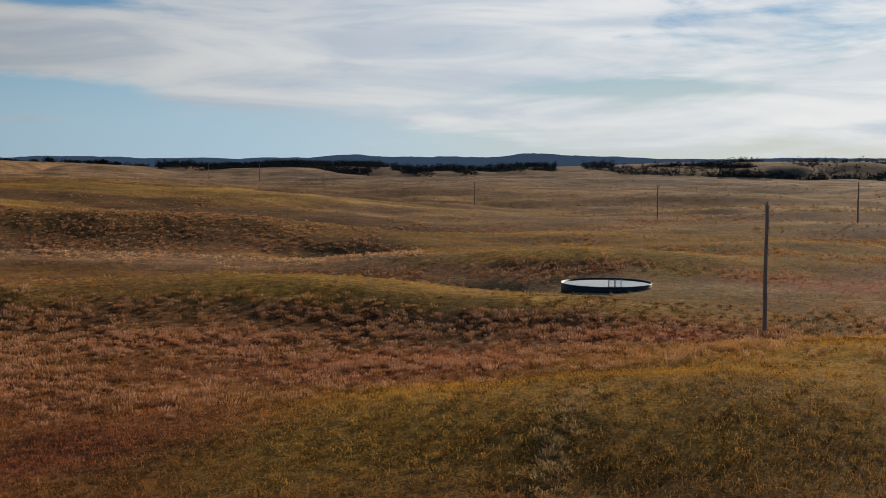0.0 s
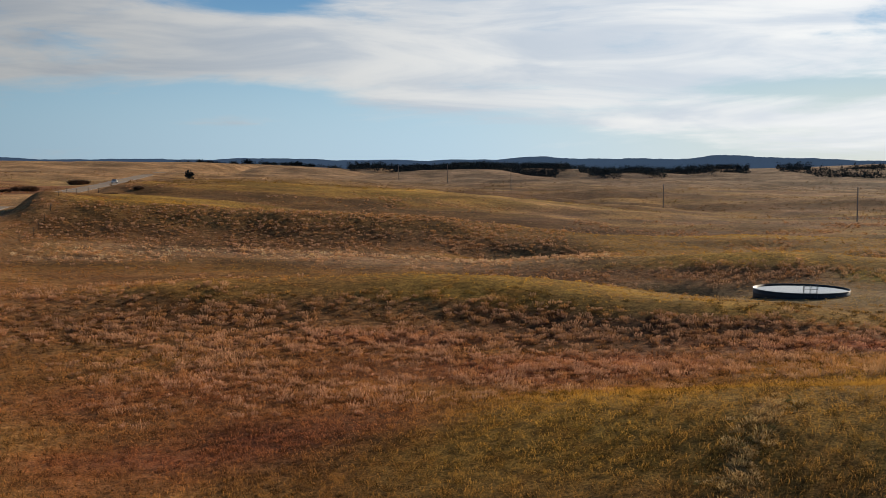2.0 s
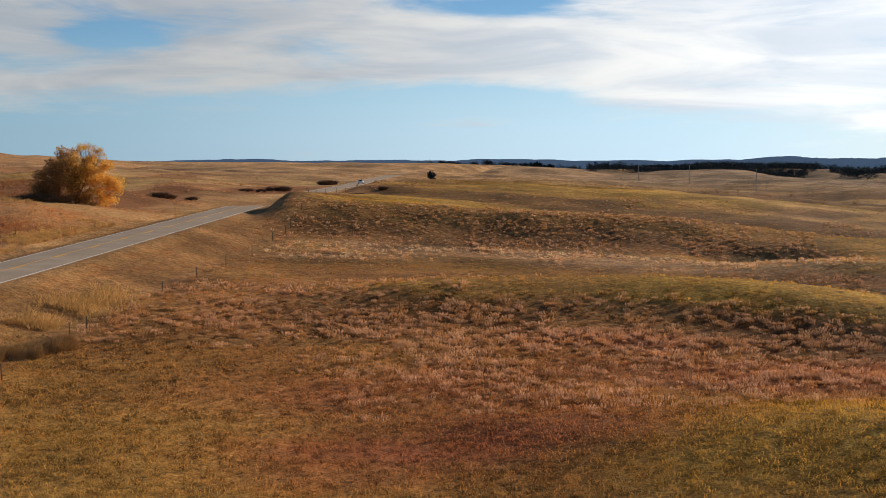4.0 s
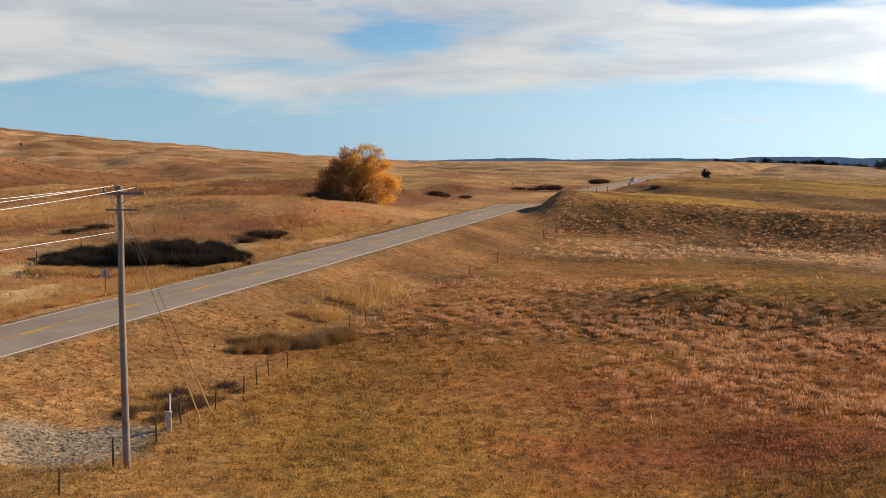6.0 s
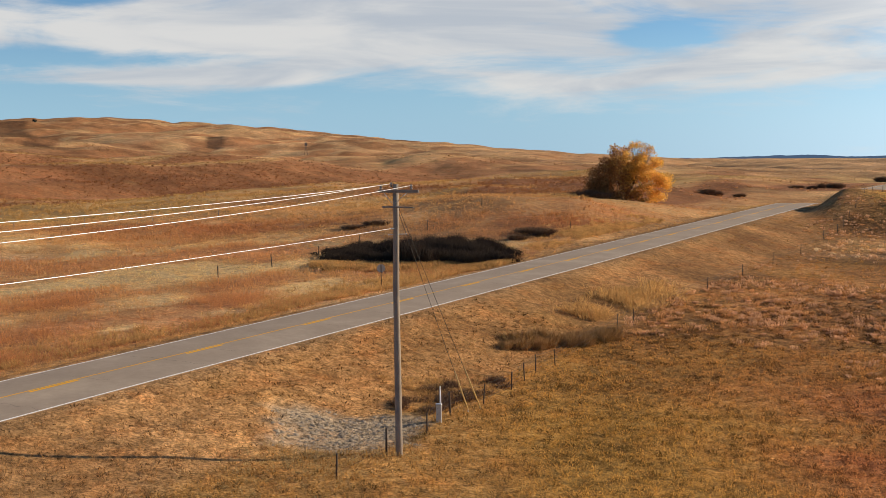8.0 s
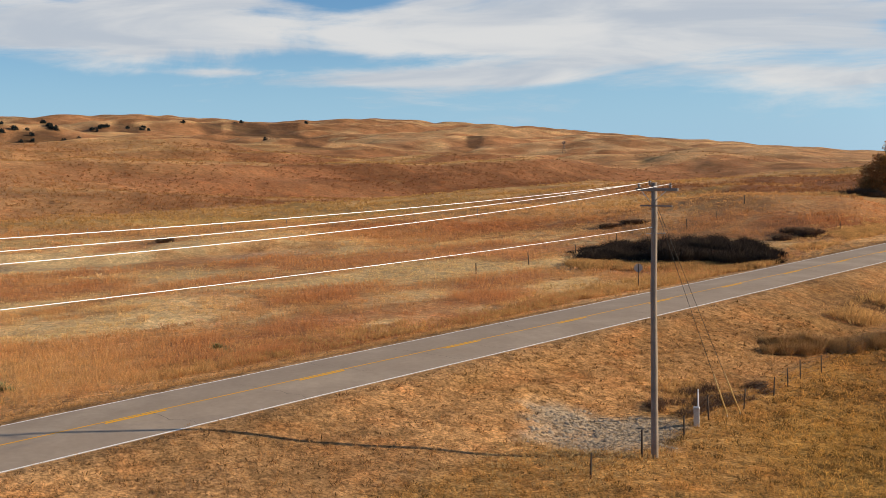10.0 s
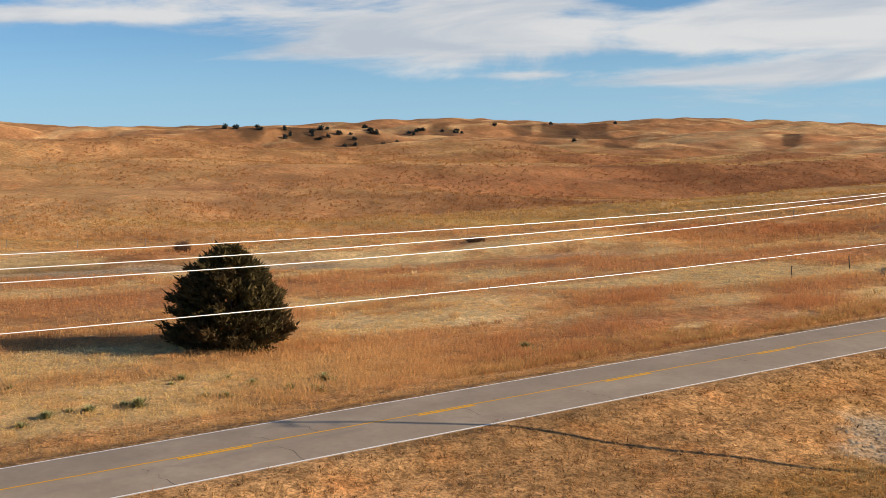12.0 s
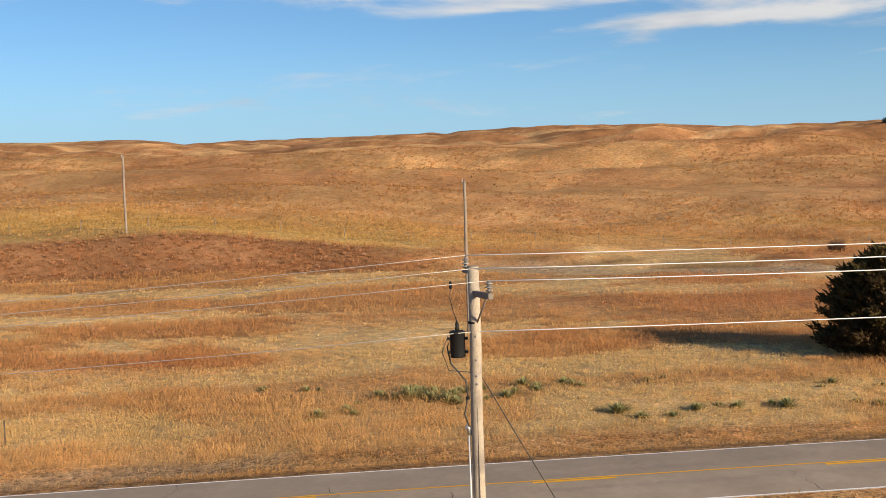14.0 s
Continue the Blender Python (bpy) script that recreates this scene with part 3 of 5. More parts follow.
    m.node_tree.links.new(b.outputs[0], shader.inputs["Normal"])
    return m


M_GROUND = ground_material()
M_GRASS = material("dry_grass_blades", (1, 1, 1), 0.8, vary=0.2, size=0.3, attribute="cover", island=0.12, translucent=0.5)
M_ASPHALT = material("grey_asphalt", (0.38, 0.30, 0.225), 0.97, vary=0.18, size=0.35, bump=0.4, bump_size=60, second=(0.42, 0.335, 0.25))
M_WHITE_LINE = material("white_road_paint", (0.93, 0.91, 0.87), 0.8, vary=0.1, size=1.5)
M_YELLOW_LINE = material("yellow_road_paint", (0.88, 0.43, 0.01), 0.7, vary=0.2, size=1.5)
M_TAR = material("crack_sealing_tar", (0.11, 0.095, 0.08), 0.8, vary=0.2)
M_POLE = material("weathered_pole_wood", (0.30, 0.25, 0.20), 0.85, vary=0.35, size=2.5, bump=0.6, bump_size=30, second=(0.20, 0.17, 0.145))
M_POLE_TAN = material("tan_pole_wood", (0.48, 0.405, 0.31), 0.85, vary=0.4, size=2.5, bump=0.8, bump_size=30, second=(0.27, 0.23, 0.19))
M_ARM = material("grey_crossarm_wood", (0.24, 0.21, 0.18), 0.85, vary=0.3, bump=0.4)
M_WIRE = material("bare_aluminium_wire", (0.80, 0.79, 0.77), 0.4, 0.35, vary=0.05)
M_DULL_WIRE = material("dull_grey_wire", (0.46, 0.44, 0.41), 0.5, 0.3, vary=0.1)
M_DARK_WIRE = material("dark_cable", (0.06, 0.055, 0.05), 0.6, vary=0.1)
M_STEEL = material("galvanised_steel", (0.55, 0.55, 0.54), 0.45, 0.7, vary=0.15)
M_PORCELAIN = material("grey_porcelain", (0.15, 0.14, 0.135), 0.3, vary=0.1)
M_BLACK_STEEL = material("dark_painted_steel", (0.014, 0.014, 0.015), 0.6, vary=0.2)
M_CAR = material("white_car_paint", (0.80, 0.80, 0.79), 0.35, vary=0.05)
M_PVC = material("white_plastic_pipe", (0.74, 0.73, 0.70), 0.5, vary=0.1)
M_GUARD = material("yellow_guy_guard", (0.58, 0.40, 0.16), 0.5, vary=0.15)
M_POST = material("dark_fence_post", (0.10, 0.075, 0.055), 0.9, vary=0.3, bump=0.5)
M_TANK = material("dark_tank_steel", (0.035, 0.04, 0.046), 0.55, 0.3, vary=0.25, size=1.2, second=(0.06, 0.06, 0.06))
M_RIM = material("worn_steel_rim", (0.13, 0.14, 0.15), 0.5, 0.5, vary=0.2)
M_SIGN = material("bare_aluminium_sign", (0.50, 0.45, 0.38), 0.5, 0.3, vary=0.1)
M_BARK = material("cottonwood_bark", (0.13, 0.095, 0.065), 0.95, vary=0.35, size=2.0, bump=0.8, bump_size=12)
M_GOLD_LEAF = material("golden_autumn_leaves", (0.86, 0.53, 0.12), 0.7, vary=0.25, size=0.22, island=0.4, translucent=0.42, second=(0.62, 0.30, 0.07))
# darker autumn leaves that stand for the crown's shaded side
M_SHADED_RUSSET = material("shaded_russet_leaves", (0.42, 0.20, 0.065), 0.7, vary=0.3, size=0.25, island=0.4, translucent=0.3, second=(0.24, 0.11, 0.05))
M_TWIG = material("pale_bare_twigs", (0.36, 0.27, 0.18), 0.9, vary=0.3)
M_JUNIPER = material("dark_juniper_foliage", (0.082, 0.062, 0.024), 0.8, vary=0.3, size=0.5, island=0.4, translucent=0.12, second=(0.10, 0.062, 0.028))
M_THICKET = material("dark_bare_stems", (0.060, 0.042, 0.030), 0.9, vary=0.3, size=0.5, island=0.4)
M_LOW_BUSH = material("dark_brown_bush_stems", (0.17, 0.10, 0.06), 0.9, vary=0.3, size=0.5, island=0.4)
M_BRUSH = material("brown_brush_stems", (0.42, 0.25, 0.10), 0.9, vary=0.3, size=0.6, island=0.4)
M_YUCCA = material("grey_green_yucca_blades", (0.30, 0.285, 0.125), 0.95, vary=0.2, island=0.4)
M_CLOD = material("dry_sand_clods", (0.36, 0.285, 0.20), 0.95, vary=0.3, island=0.3)
# dark foliage turned bluish: haze of distance put into the base colour
M_WOODS = material("far_juniper_woods", (0.026, 0.038, 0.040), 0.9, vary=0.3, size=0.05, island=0.4)
M_WATER = bpy.data.materials.new("tank_water")
M_WATER.use_nodes = True
M_WATER.node_tree.nodes["Principled BSDF"].inputs["Base Color"].default_value = (0.02, 0.03, 0.035, 1)
M_WATER.node_tree.nodes["Principled BSDF"].inputs["Roughness"].default_value = 0.03
M_WATER.node_tree.nodes["Principled BSDF"].inputs["IOR"].default_value = 1.33


# ---------------------------------------------------------------- mesh helpers
def part(name, bm, mat, parent=None, label=""):
    """Links a bmesh as one mesh object, under a thing or a part where one is given."""
    me = bpy.data.meshes.new(name)
    bm.to_mesh(me)
    bm.free()
    me.materials.append(mat)
    ob = new(name, me)
    ob.parent = parent
    if label:
        ob["label"] = label
    return ob


def thing(name, label, category, group="", at=(0, 0, 0), turn=0.0, kind=""):
    ob = tagged(new(name), label, category, group, kind)
    ob.location = at
    ob.rotation_euler.z = radians(turn)
    return ob


def mesh_from(name, verts, faces, mat, parent=None, smooth_faces=False):
    """verts: array (n, 3); faces: array (m, 3 or 4)."""
    me = bpy.data.meshes.new(name)
    verts, faces = np.asarray(verts, np.float32), np.asarray(faces, np.int32)
    k = faces.shape[1]
    me.vertices.add(len(verts))
    me.vertices.foreach_set("co", verts.ravel())
    me.loops.add(faces.size)
    me.loops.foreach_set("vertex_index", faces.ravel())
    me.polygons.add(len(faces))
    me.polygons.foreach_set("loop_start", np.arange(0, faces.size, k, dtype=np.int32))
    me.polygons.foreach_set("loop_total", np.full(len(faces), k, dtype=np.int32))
    me.update(calc_edges=True)
    if smooth_faces:
        me.polygons.foreach_set("use_smooth", np.ones(len(faces), dtype=bool))
    me.materials.append(mat)
    ob = new(name, me)
    ob.parent = parent
    return ob


def colour_attribute(me, name, rgb):
    at = me.attributes.new(name, "FLOAT_COLOR", "POINT")
    at.data.foreach_set("color", np.c_[rgb, np.ones(len(rgb))].astype(np.float32).ravel())


def tube(bm, points, radii, seg=8, caps=True):
    """A round bar through the points."""
    points = [Vector(p) for p in points]
    if not isinstance(radii, (list, tuple)):
        radii = [radii] * len(points)
    rings = []
    for i, p in enumerate(points):
        d = (points[min(i + 1, len(points) - 1)] - points[max(i - 1, 0)]).normalized()
        side = d.cross(Vector((0, 0, 1))) if abs(d.z) < 0.95 else d.cross(Vector((0, 1, 0)))
        side.normalize()
        other = side.cross(d)
        rings.append([bm.verts.new(p + radii[i] * (math.cos(2 * math.pi * j / seg) * side + math.sin(2 * math.pi * j / seg) * other)) for j in range(seg)])
    for a, b in zip(rings, rings[1:]):
        for j in range(seg):
            bm.faces.new((a[j], a[(j + 1) % seg], b[(j + 1) % seg], b[j])).smooth = True
    if caps:
        bm.faces.new(rings[0][::-1])
        bm.faces.new(rings[-1])
    return bm


def bar(points, radii, seg=8):
    return tube(bmesh.new(), points, radii, seg)


def block(bm, size, at=(0, 0, 0), rot=None, bevel=0.0):
    m = Matrix.Translation(at) @ (rot.to_4x4() if rot else Matrix()) @ Matrix.Diagonal((*size, 1))
    made = bmesh.ops.create_cube(bm, size=1.0, matrix=m)
    if bevel:
        edges = list({e for v in made["verts"] for e in v.link_edges})
        bmesh.ops.bevel(bm, geom=edges, offset=bevel, segments=1, affect="EDGES")
    return bm


def lathe(profile, seg=24, bm=None, at=(0, 0, 0)):
    """profile: (radius, height) from bottom to top."""
    bm = bm or bmesh.new()
    at = Vector(at)
    rings = [[bm.verts.new(at + Vector((r * math.cos(2 * math.pi * j / seg), r * math.sin(2 * math.pi * j / seg), z))) for j in range(seg)] for r, z in profile]
    for a, b in zip(rings, rings[1:]):
        for j in range(seg):
            bm.faces.new((a[j], a[(j + 1) % seg], b[(j + 1) % seg], b[j])).smooth = True
    bm.faces.new(rings[0][::-1])
    bm.faces.new(rings[-1])
    return bm


# ---------------------------------------------------------------- ground
def build_ground():
    rs = np.concatenate([np.linspace(0.0, 24, 12), np.geomspace(26, 620, 290), np.geomspace(628, 2100, 150), np.geomspace(2150, 4800, 16)])
    az = np.radians(np.concatenate([np.linspace(-180, -26, 40)[:-1], np.linspace(-26, 132, 780), np.linspace(132, 180, 14)[1:]]))
    R, A = np.meshgrid(rs, az, indexing="ij")
    X, Y = (-R * np.sin(A)).ravel(), (R * np.cos(A)).ravel()
    Z = height(X, Y)
    n, m = len(az), len(rs)
    idx = np.arange(m * n).reshape(m, n)
    faces = np.stack([idx[:-1, :-1], idx[:-1, 1:], idx[1:, 1:], idx[1:, :-1]], -1).reshape(-1, 4)[:, ::-1]
    ob = mesh_from("ground", np.stack([X, Y, Z], 1), faces, M_GROUND, smooth_faces=True)
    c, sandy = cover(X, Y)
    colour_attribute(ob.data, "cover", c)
    at = ob.data.attributes.new("sandy", "FLOAT", "POINT")
    at.data.foreach_set("value", sandy.astype(np.float32))
    s, q = road_axes(X, Y)
    at = ob.data.attributes.new("even", "FLOAT", "POINT")      # closed standing grass is smoother than grazed turf
    at.data.foreach_set("value", (0.45 * smooth(q - road_line(s), 8, 10) * (1 - 0.5 * smooth(np.hypot(X, Y), 180, 400)) + 0.12 * (1 - smooth(road_line(s) - q, 11, 13.5)) * (q < road_line(s))).astype(np.float32))
    tagged(ob, "rolling sandhill prairie under dry autumn grass", "ground", kind="structure")


build_ground()


# ---------------------------------------------------------------- road
def road_point(s, d, up=0.0):
    x, y = from_road(s, float(road_line(s)) + d)
    crown = -0.02 * abs(d)
    return Vector((x, y, float(road_height(s)) + 0.03 + crown + up))


def road_ribbon(bm, ss, d0, d1, up, cols=2):
    grid = [[bm.verts.new(road_point(s, d0 + (d1 - d0) * j / (cols - 1), up)) for j in range(cols)] for s in ss]
    for a, b in zip(grid, grid[1:]):
        for j in range(cols - 1):
            bm.faces.new((a[j], b[j], b[j + 1], a[j + 1]))
    return grid


def build_road():
    ss = list(np.arange(-180, 240, 4.0)) + list(np.arange(240, 700, 10.0))
    bm = bmesh.new()
    rim = ROAD_HALF + 0.075
    grid = road_ribbon(bm, ss, -rim, rim, 0.0, 9)
    for edge in (0, -1):
        low = [bm.verts.new(row[edge].co - Vector((0, 0, 0.06))) for row in grid]
        for i in range(len(grid) - 1):
            bm.faces.new((grid[i][edge], grid[i + 1][edge], low[i + 1], low[i]))
    bmesh.ops.recalc_face_normals(bm, faces=bm.faces)
    road = part("road", bm, M_ASPHALT)
    tagged(road, "two-lane grey asphalt road with painted lines", "road", kind="structure")
    rng = random.Random(4)
    for d in (-ROAD_HALF, ROAD_HALF):
        bm = bmesh.new()
        road_ribbon(bm, ss, d - 0.06, d + 0.06, 0.006)
        part("edge_line", bm, M_WHITE_LINE, road, "white edge line")
    bm = bmesh.new()
    road_ribbon(bm, ss, 0.02, 0.15, 0.006)
    part("centre_line", bm, M_YELLOW_LINE, road, "yellow centre line")
    s = 5.4 - 10.6 * 7
    while s < 230:
        bm = bmesh.new()
        road_ribbon(bm, [s, s + 1.5, s + 3.0], -0.24, -0.05, 0.006)
        part("centre_dash", bm, M_YELLOW_LINE, road)
        s += 10.6
    for i in range(26):
        s0 = -40 + i * 5.3 + rng.uniform(-2, 2)
        bm = bmesh.new()
        d0, d1 = (-3.2, rng.uniform(-1, 3.2)) if i % 3 else (rng.uniform(-2, 1), 3.2)
        pts = [(s0 + rng.uniform(-0.25, 0.25), d0 + (d1 - d0) * j / 7) for j in range(8)]
        a = [bm.verts.new(road_point(p, d, 0.004)) for p, d in pts]
        b = [bm.verts.new(road_point(p + rng.uniform(0.008, 0.03), d, 0.004)) for p, d in pts]
        for j in range(7):
            bm.faces.new((a[j], b[j], b[j + 1], a[j + 1]))
        part("crack", bm, M_TAR, road, "dark sealed crack")


build_road()


# ---------------------------------------------------------------- far ridges beyond the land that is walked
def backdrop_ridge(name, a0, a1, r, low, high, mat, seed, label):
    az = np.linspace(a0, a1, 260)
    t = (az - a0) / (a1 - a0)
    top = low + (high - low) * np.clip(np.sin(t * math.pi), 0, 1) ** 0.6 * (0.75 + 0.35 * value_noise(az, az * 0, 2.3, seed) + 0.12 * value_noise(az, az * 0, 0.6, seed + 1)) + 2.0 * np.abs(value_noise(az, az * 0, 0.12, seed + 2)) * np.sin(t * math.pi)
    x, y = -r * np.sin(np.radians(az)), r * np.cos(np.radians(az))
    k = 1.06
    verts = np.concatenate([np.stack([x, y, x * 0 - 30], 1), np.stack([x, y, top], 1), np.stack([x * k, y * k, top - 20], 1)])
    n = len(az)
    i = np.arange(n - 1)
    faces = np.concatenate([np.stack([i + n * j, i + 1 + n * j, i + 1 + n * (j + 1), i + n * (j + 1)], 1) for j in (0, 1)])
    tagged(mesh_from(name, verts, faces, mat), label, "distant ridge", kind="structure")


# haze over the far ridges is put into a blue colour that glows
def haze_glow_material(name, colour, strength):
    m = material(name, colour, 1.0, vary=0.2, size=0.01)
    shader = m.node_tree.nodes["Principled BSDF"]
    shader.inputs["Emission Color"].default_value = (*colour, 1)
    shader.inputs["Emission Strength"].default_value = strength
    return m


M_RIDGE = haze_glow_material("blue_haze_glow", (0.062, 0.098, 0.15), 0.75)
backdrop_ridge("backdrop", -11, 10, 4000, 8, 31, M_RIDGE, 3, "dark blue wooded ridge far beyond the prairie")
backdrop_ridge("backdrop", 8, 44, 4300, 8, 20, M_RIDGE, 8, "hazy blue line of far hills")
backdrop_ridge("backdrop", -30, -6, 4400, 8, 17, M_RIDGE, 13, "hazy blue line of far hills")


# ---------------------------------------------------------------- utility poles and wires
def insulator(parent, at, tall=0.22):
    k = tall / 0.22
    rows = [(0.02, 0.0)]
    for z in (0.02, 0.085, 0.15):
        rows += [(0.03, z), (0.068, z + 0.012), (0.072, z + 0.024), (0.034, z + 0.04)]
    bm = lathe([(r, z * k) for r, z in rows + [(0.034, 0.2), (0.018, 0.22)]], 12)
    ob = part("insulator", bm, M_PORCELAIN, parent, "dark porcelain insulator with pale rims")
    ob.location = at
    for z in (0.044, 0.109, 0.174):
        part("shed_rim", lathe([(0.066, (z - 0.006) * k), (0.0735, (z - 0.004) * k), (0.0735, z * k), (0.05, (z + 0.003) * k)], 12), M_PVC, ob)
    return ob


def pole_shaft(parent, h, r0, r1, mat, label=""):
    pts = [(0.02 * math.sin(i * 1.1), 0.015 * math.cos(i * 1.7), -0.6 + (h + 0.6) * i / 8) for i in range(9)]
    return part("shaft", bar(pts, [r0 + (r1 - r0) * i / 8 for i in range(9)], 14), mat, parent, label)


LINE_TURN = math.degrees(math.atan2(-0.96, 0.27)) + 90      # local x of a pole points across the line, to the camera's side


def end_pole():
    """The dead-end pole with a crossarm, lower neutral and two guys."""
    base = spot(49.45, 47.2)
    top = 9.72 - base.z
    p = thing("utility_pole", "tall weathered grey wooden power pole with a crossarm", "utility pole", "power line poles", base, LINE_TURN)
    pole_shaft(p, top, 0.15, 0.115, M_POLE)
    arm = block(bmesh.new(), (1.95, 0.10, 0.12), (0.25, -0.16, top - 0.28), None, 0.012)
    part("crossarm", arm, M_ARM, p)
    for x in (-0.55, 0.85):
        part("brace", bar([(0.1 * (1 if x > 0 else -1), -0.14, top - 0.75), (x * 0.8, -0.19, top - 0.34)], 0.015, 6), M_STEEL, p)
    part("lower_arm", block(bmesh.new(), (1.5, 0.07, 0.06), (0.2, -0.15, top - 0.92), None, 0.01), M_ARM, p)
    for x in (-0.58, 0.88):
        insulator(p, (x, -0.18, top - 0.22))
    insulator(p, (-0.10, -0.14, top - 0.12), 0.2)
    part("clevis", bar([(-0.04, -0.30, top - 1.78), (0.0, 0.0, top - 1.78)], 0.03, 8), M_STEEL, p, "pale steel neutral clevis")
    part("bolt_arm", bar([(-0.3, -0.1, top - 2.05), (0.5, 0.05, top - 2.0)], 0.018, 6), M_STEEL, p)
    return p, base, top


def wire(name, label, a, b, sag, r, mat):
    a, b = Vector(a), Vector(b)
    pts = []
    for i in range(25):
        t = i / 24
        pts.append(a.lerp(b, t) - Vector((0, 0, 4 * sag * t * (1 - t))))
    ob = part(name, bar(pts, r, 6), mat)
    tagged(ob, label, "wire", "power line wires")
    return ob


END_POLE, END_BASE, END_TOP = end_pole()


def guy(x_side, anchor):
    """A guy strand from the end pole down to its anchor, sheathed in yellow near the ground."""
    head = END_BASE + Vector((0.05 * x_side, 0.1, END_TOP - 0.9))
    foot = spot(*anchor)
    g = thing("guy_wire", "steel guy strand with a yellow plastic guard by the fence", "guy wire", "guy wires of the end pole")
    part("strand", bar([head, head.lerp(foot, 0.5) - Vector((0, 0, 0.05)), foot], 0.011, 6), M_DARK_WIRE, g)
    part("guard", bar([head.lerp(foot, 0.77), head.lerp(foot, 0.985)], 0.035, 8), M_GUARD, g, "yellow plastic guard")
    part("anchor_rod", bar([head.lerp(foot, 0.98), foot - Vector((0, 0, 0.2))], 0.02, 6), M_STEEL, g)


guy(-1, (45.95, 56.5))
guy(1, (45.35, 57.5))


def transformer_pole():
    base = spot(104.5, 22.0)
    top = EYE - 22.0 * math.tan(radians(3.94)) - base.z
    p = thing("utility_pole", "tan wooden power pole carrying a dark transformer and riser pipe", "utility pole", "power line poles", base, LINE_TURN)
    pole_shaft(p, top, 0.142, 0.108, M_POLE_TAN)
    part("pole_cap", lathe([(0.112, top - 0.02), (0.114, top + 0.005), (0.07, top + 0.02)], 14), M_ARM, p, "grey weathered pole top")
    # bracket towards the camera's side with its insulator and brace
    part("bracket_arm", block(bmesh.new(), (0.78, 0.10, 0.11), (0.46, 0.16, top - 0.50), Euler((0, 0, radians(20))).to_matrix(), 0.012), M_ARM, p)
    part("brace", bar([(0.10, 0.05, top - 1.05), (0.62, 0.24, top - 0.50)], 0.018, 6), M_ARM, p)
    part("brace_band", lathe([(0.124, top - 1.08), (0.128, top - 1.07), (0.128, top - 1.04), (0.124, top - 1.03)], 14), M_BLACK_STEEL, p)
    insulator(p, (0.72, 0.27, top - 0.44))
    part("bracket_arm", block(bmesh.new(), (0.6, 0.07, 0.07), (-0.38, -0.06, top - 0.12), Euler((0, 0, radians(20))).to_matrix(), 0.012), M_ARM, p)
    insulator(p, (-0.62, -0.12, top - 0.08), 0.22)
    # transformer
    tx, ty = -0.10, -0.33
    can = part("transformer_tank", lathe([(0.14, top - 1.72), (0.145, top - 1.70), (0.145, top - 1.28), (0.155, top - 1.27), (0.155, top - 1.235), (0.10, top - 1.21)], 20, at=(tx, ty, 0)), M_BLACK_STEEL, p, "dark transformer can")
    for z in (top - 1.62, top - 1.36):
        part("lug", block(bmesh.new(), (0.10, 0.40, 0.05), (tx + 0.02, ty, z), None, 0.006), M_BLACK_STEEL, can)
    part("bushing", lathe([(0.035, top - 1.21), (0.05, top - 1.17), (0.03, top - 1.14), (0.045, top - 1.10), (0.02, top - 1.04)], 10, at=(tx, ty, 0)), M_BLACK_STEEL, can)
    part("jumper_wire", bar([(tx, ty, top - 1.04), (tx - 0.03, ty - 0.06, top - 0.85), (tx + 0.02, ty - 0.12, top - 0.6), (tx, ty - 0.10, top - 0.30)], 0.009, 6), M_DARK_WIRE, p)
    part("arrester", lathe([(0.015, top - 0.42), (0.03, top - 0.40), (0.03, top - 0.30), (0.012, top - 0.27)], 8, at=(tx, ty - 0.1, 0)), M_BLACK_STEEL, p)
    # cable loop and riser
    loop = [(tx - 0.05, ty - 0.12, top - 1.32), (tx - 0.12, ty - 0.20, top - 1.55), (tx - 0.05, ty - 0.14, top - 1.85), (0.02, -0.20, top - 2.15), (0.0, -0.17, top - 2.45), (0.02, -0.24, top - 2.8), (0.0, -0.16, top - 3.05)]
    part("service_cable", bar(loop, 0.016, 6), M_DARK_WIRE, p)
    part("cable_loop", bar([(0.0, ty - 0.18, top - 1.30), (0.02, ty - 0.30, top - 1.6), (0.05, ty - 0.18, top - 1.95), (0.08, 0.02, top - 2.0)], 0.010, 6), M_DARK_WIRE, p)
    part("clamp", lathe([(0.03, top - 2.52), (0.04, top - 2.50), (0.03, top - 2.46)], 8, at=(0.0, -0.17, 0)), M_BLACK_STEEL, p)
    part("weatherhead", bar([(0.0, -0.16, top - 3.2), (0.0, -0.165, top - 3.08), (0.01, -0.22, top - 3.03)], [0.035, 0.045, 0.035], 8), M_STEEL, p)
    part("riser_pipe", bar([(0.0, -0.165, -0.5), (0.0, -0.165, top - 3.15)], 0.022, 8), M_PVC, p, "white plastic riser pipe")
    for z in (top - 1.30, top - 1.75, top - 2.05, top - 2.2):
        part("bolt", bar([(0.10, 0.02, z), (0.16, 0.03, z)], 0.018, 6), M_STEEL, p)
    part("ground_wire", bar([(0.115, 0.0, top - 1.2), (0.12, 0.0, top * 0.5), (0.135, 0.0, 0.0)], 0.006, 6), M_DARK_WIRE, p)
    return p, base, top


TX_POLE, TX_BASE, TX_TOP = transformer_pole()


def on_pole(base, x, y, z):
    c, s = math.cos(radians(LINE_TURN)), math.sin(radians(LINE_TURN))
    return base + Vector((c * x - s * y, s * x + c * y, z))


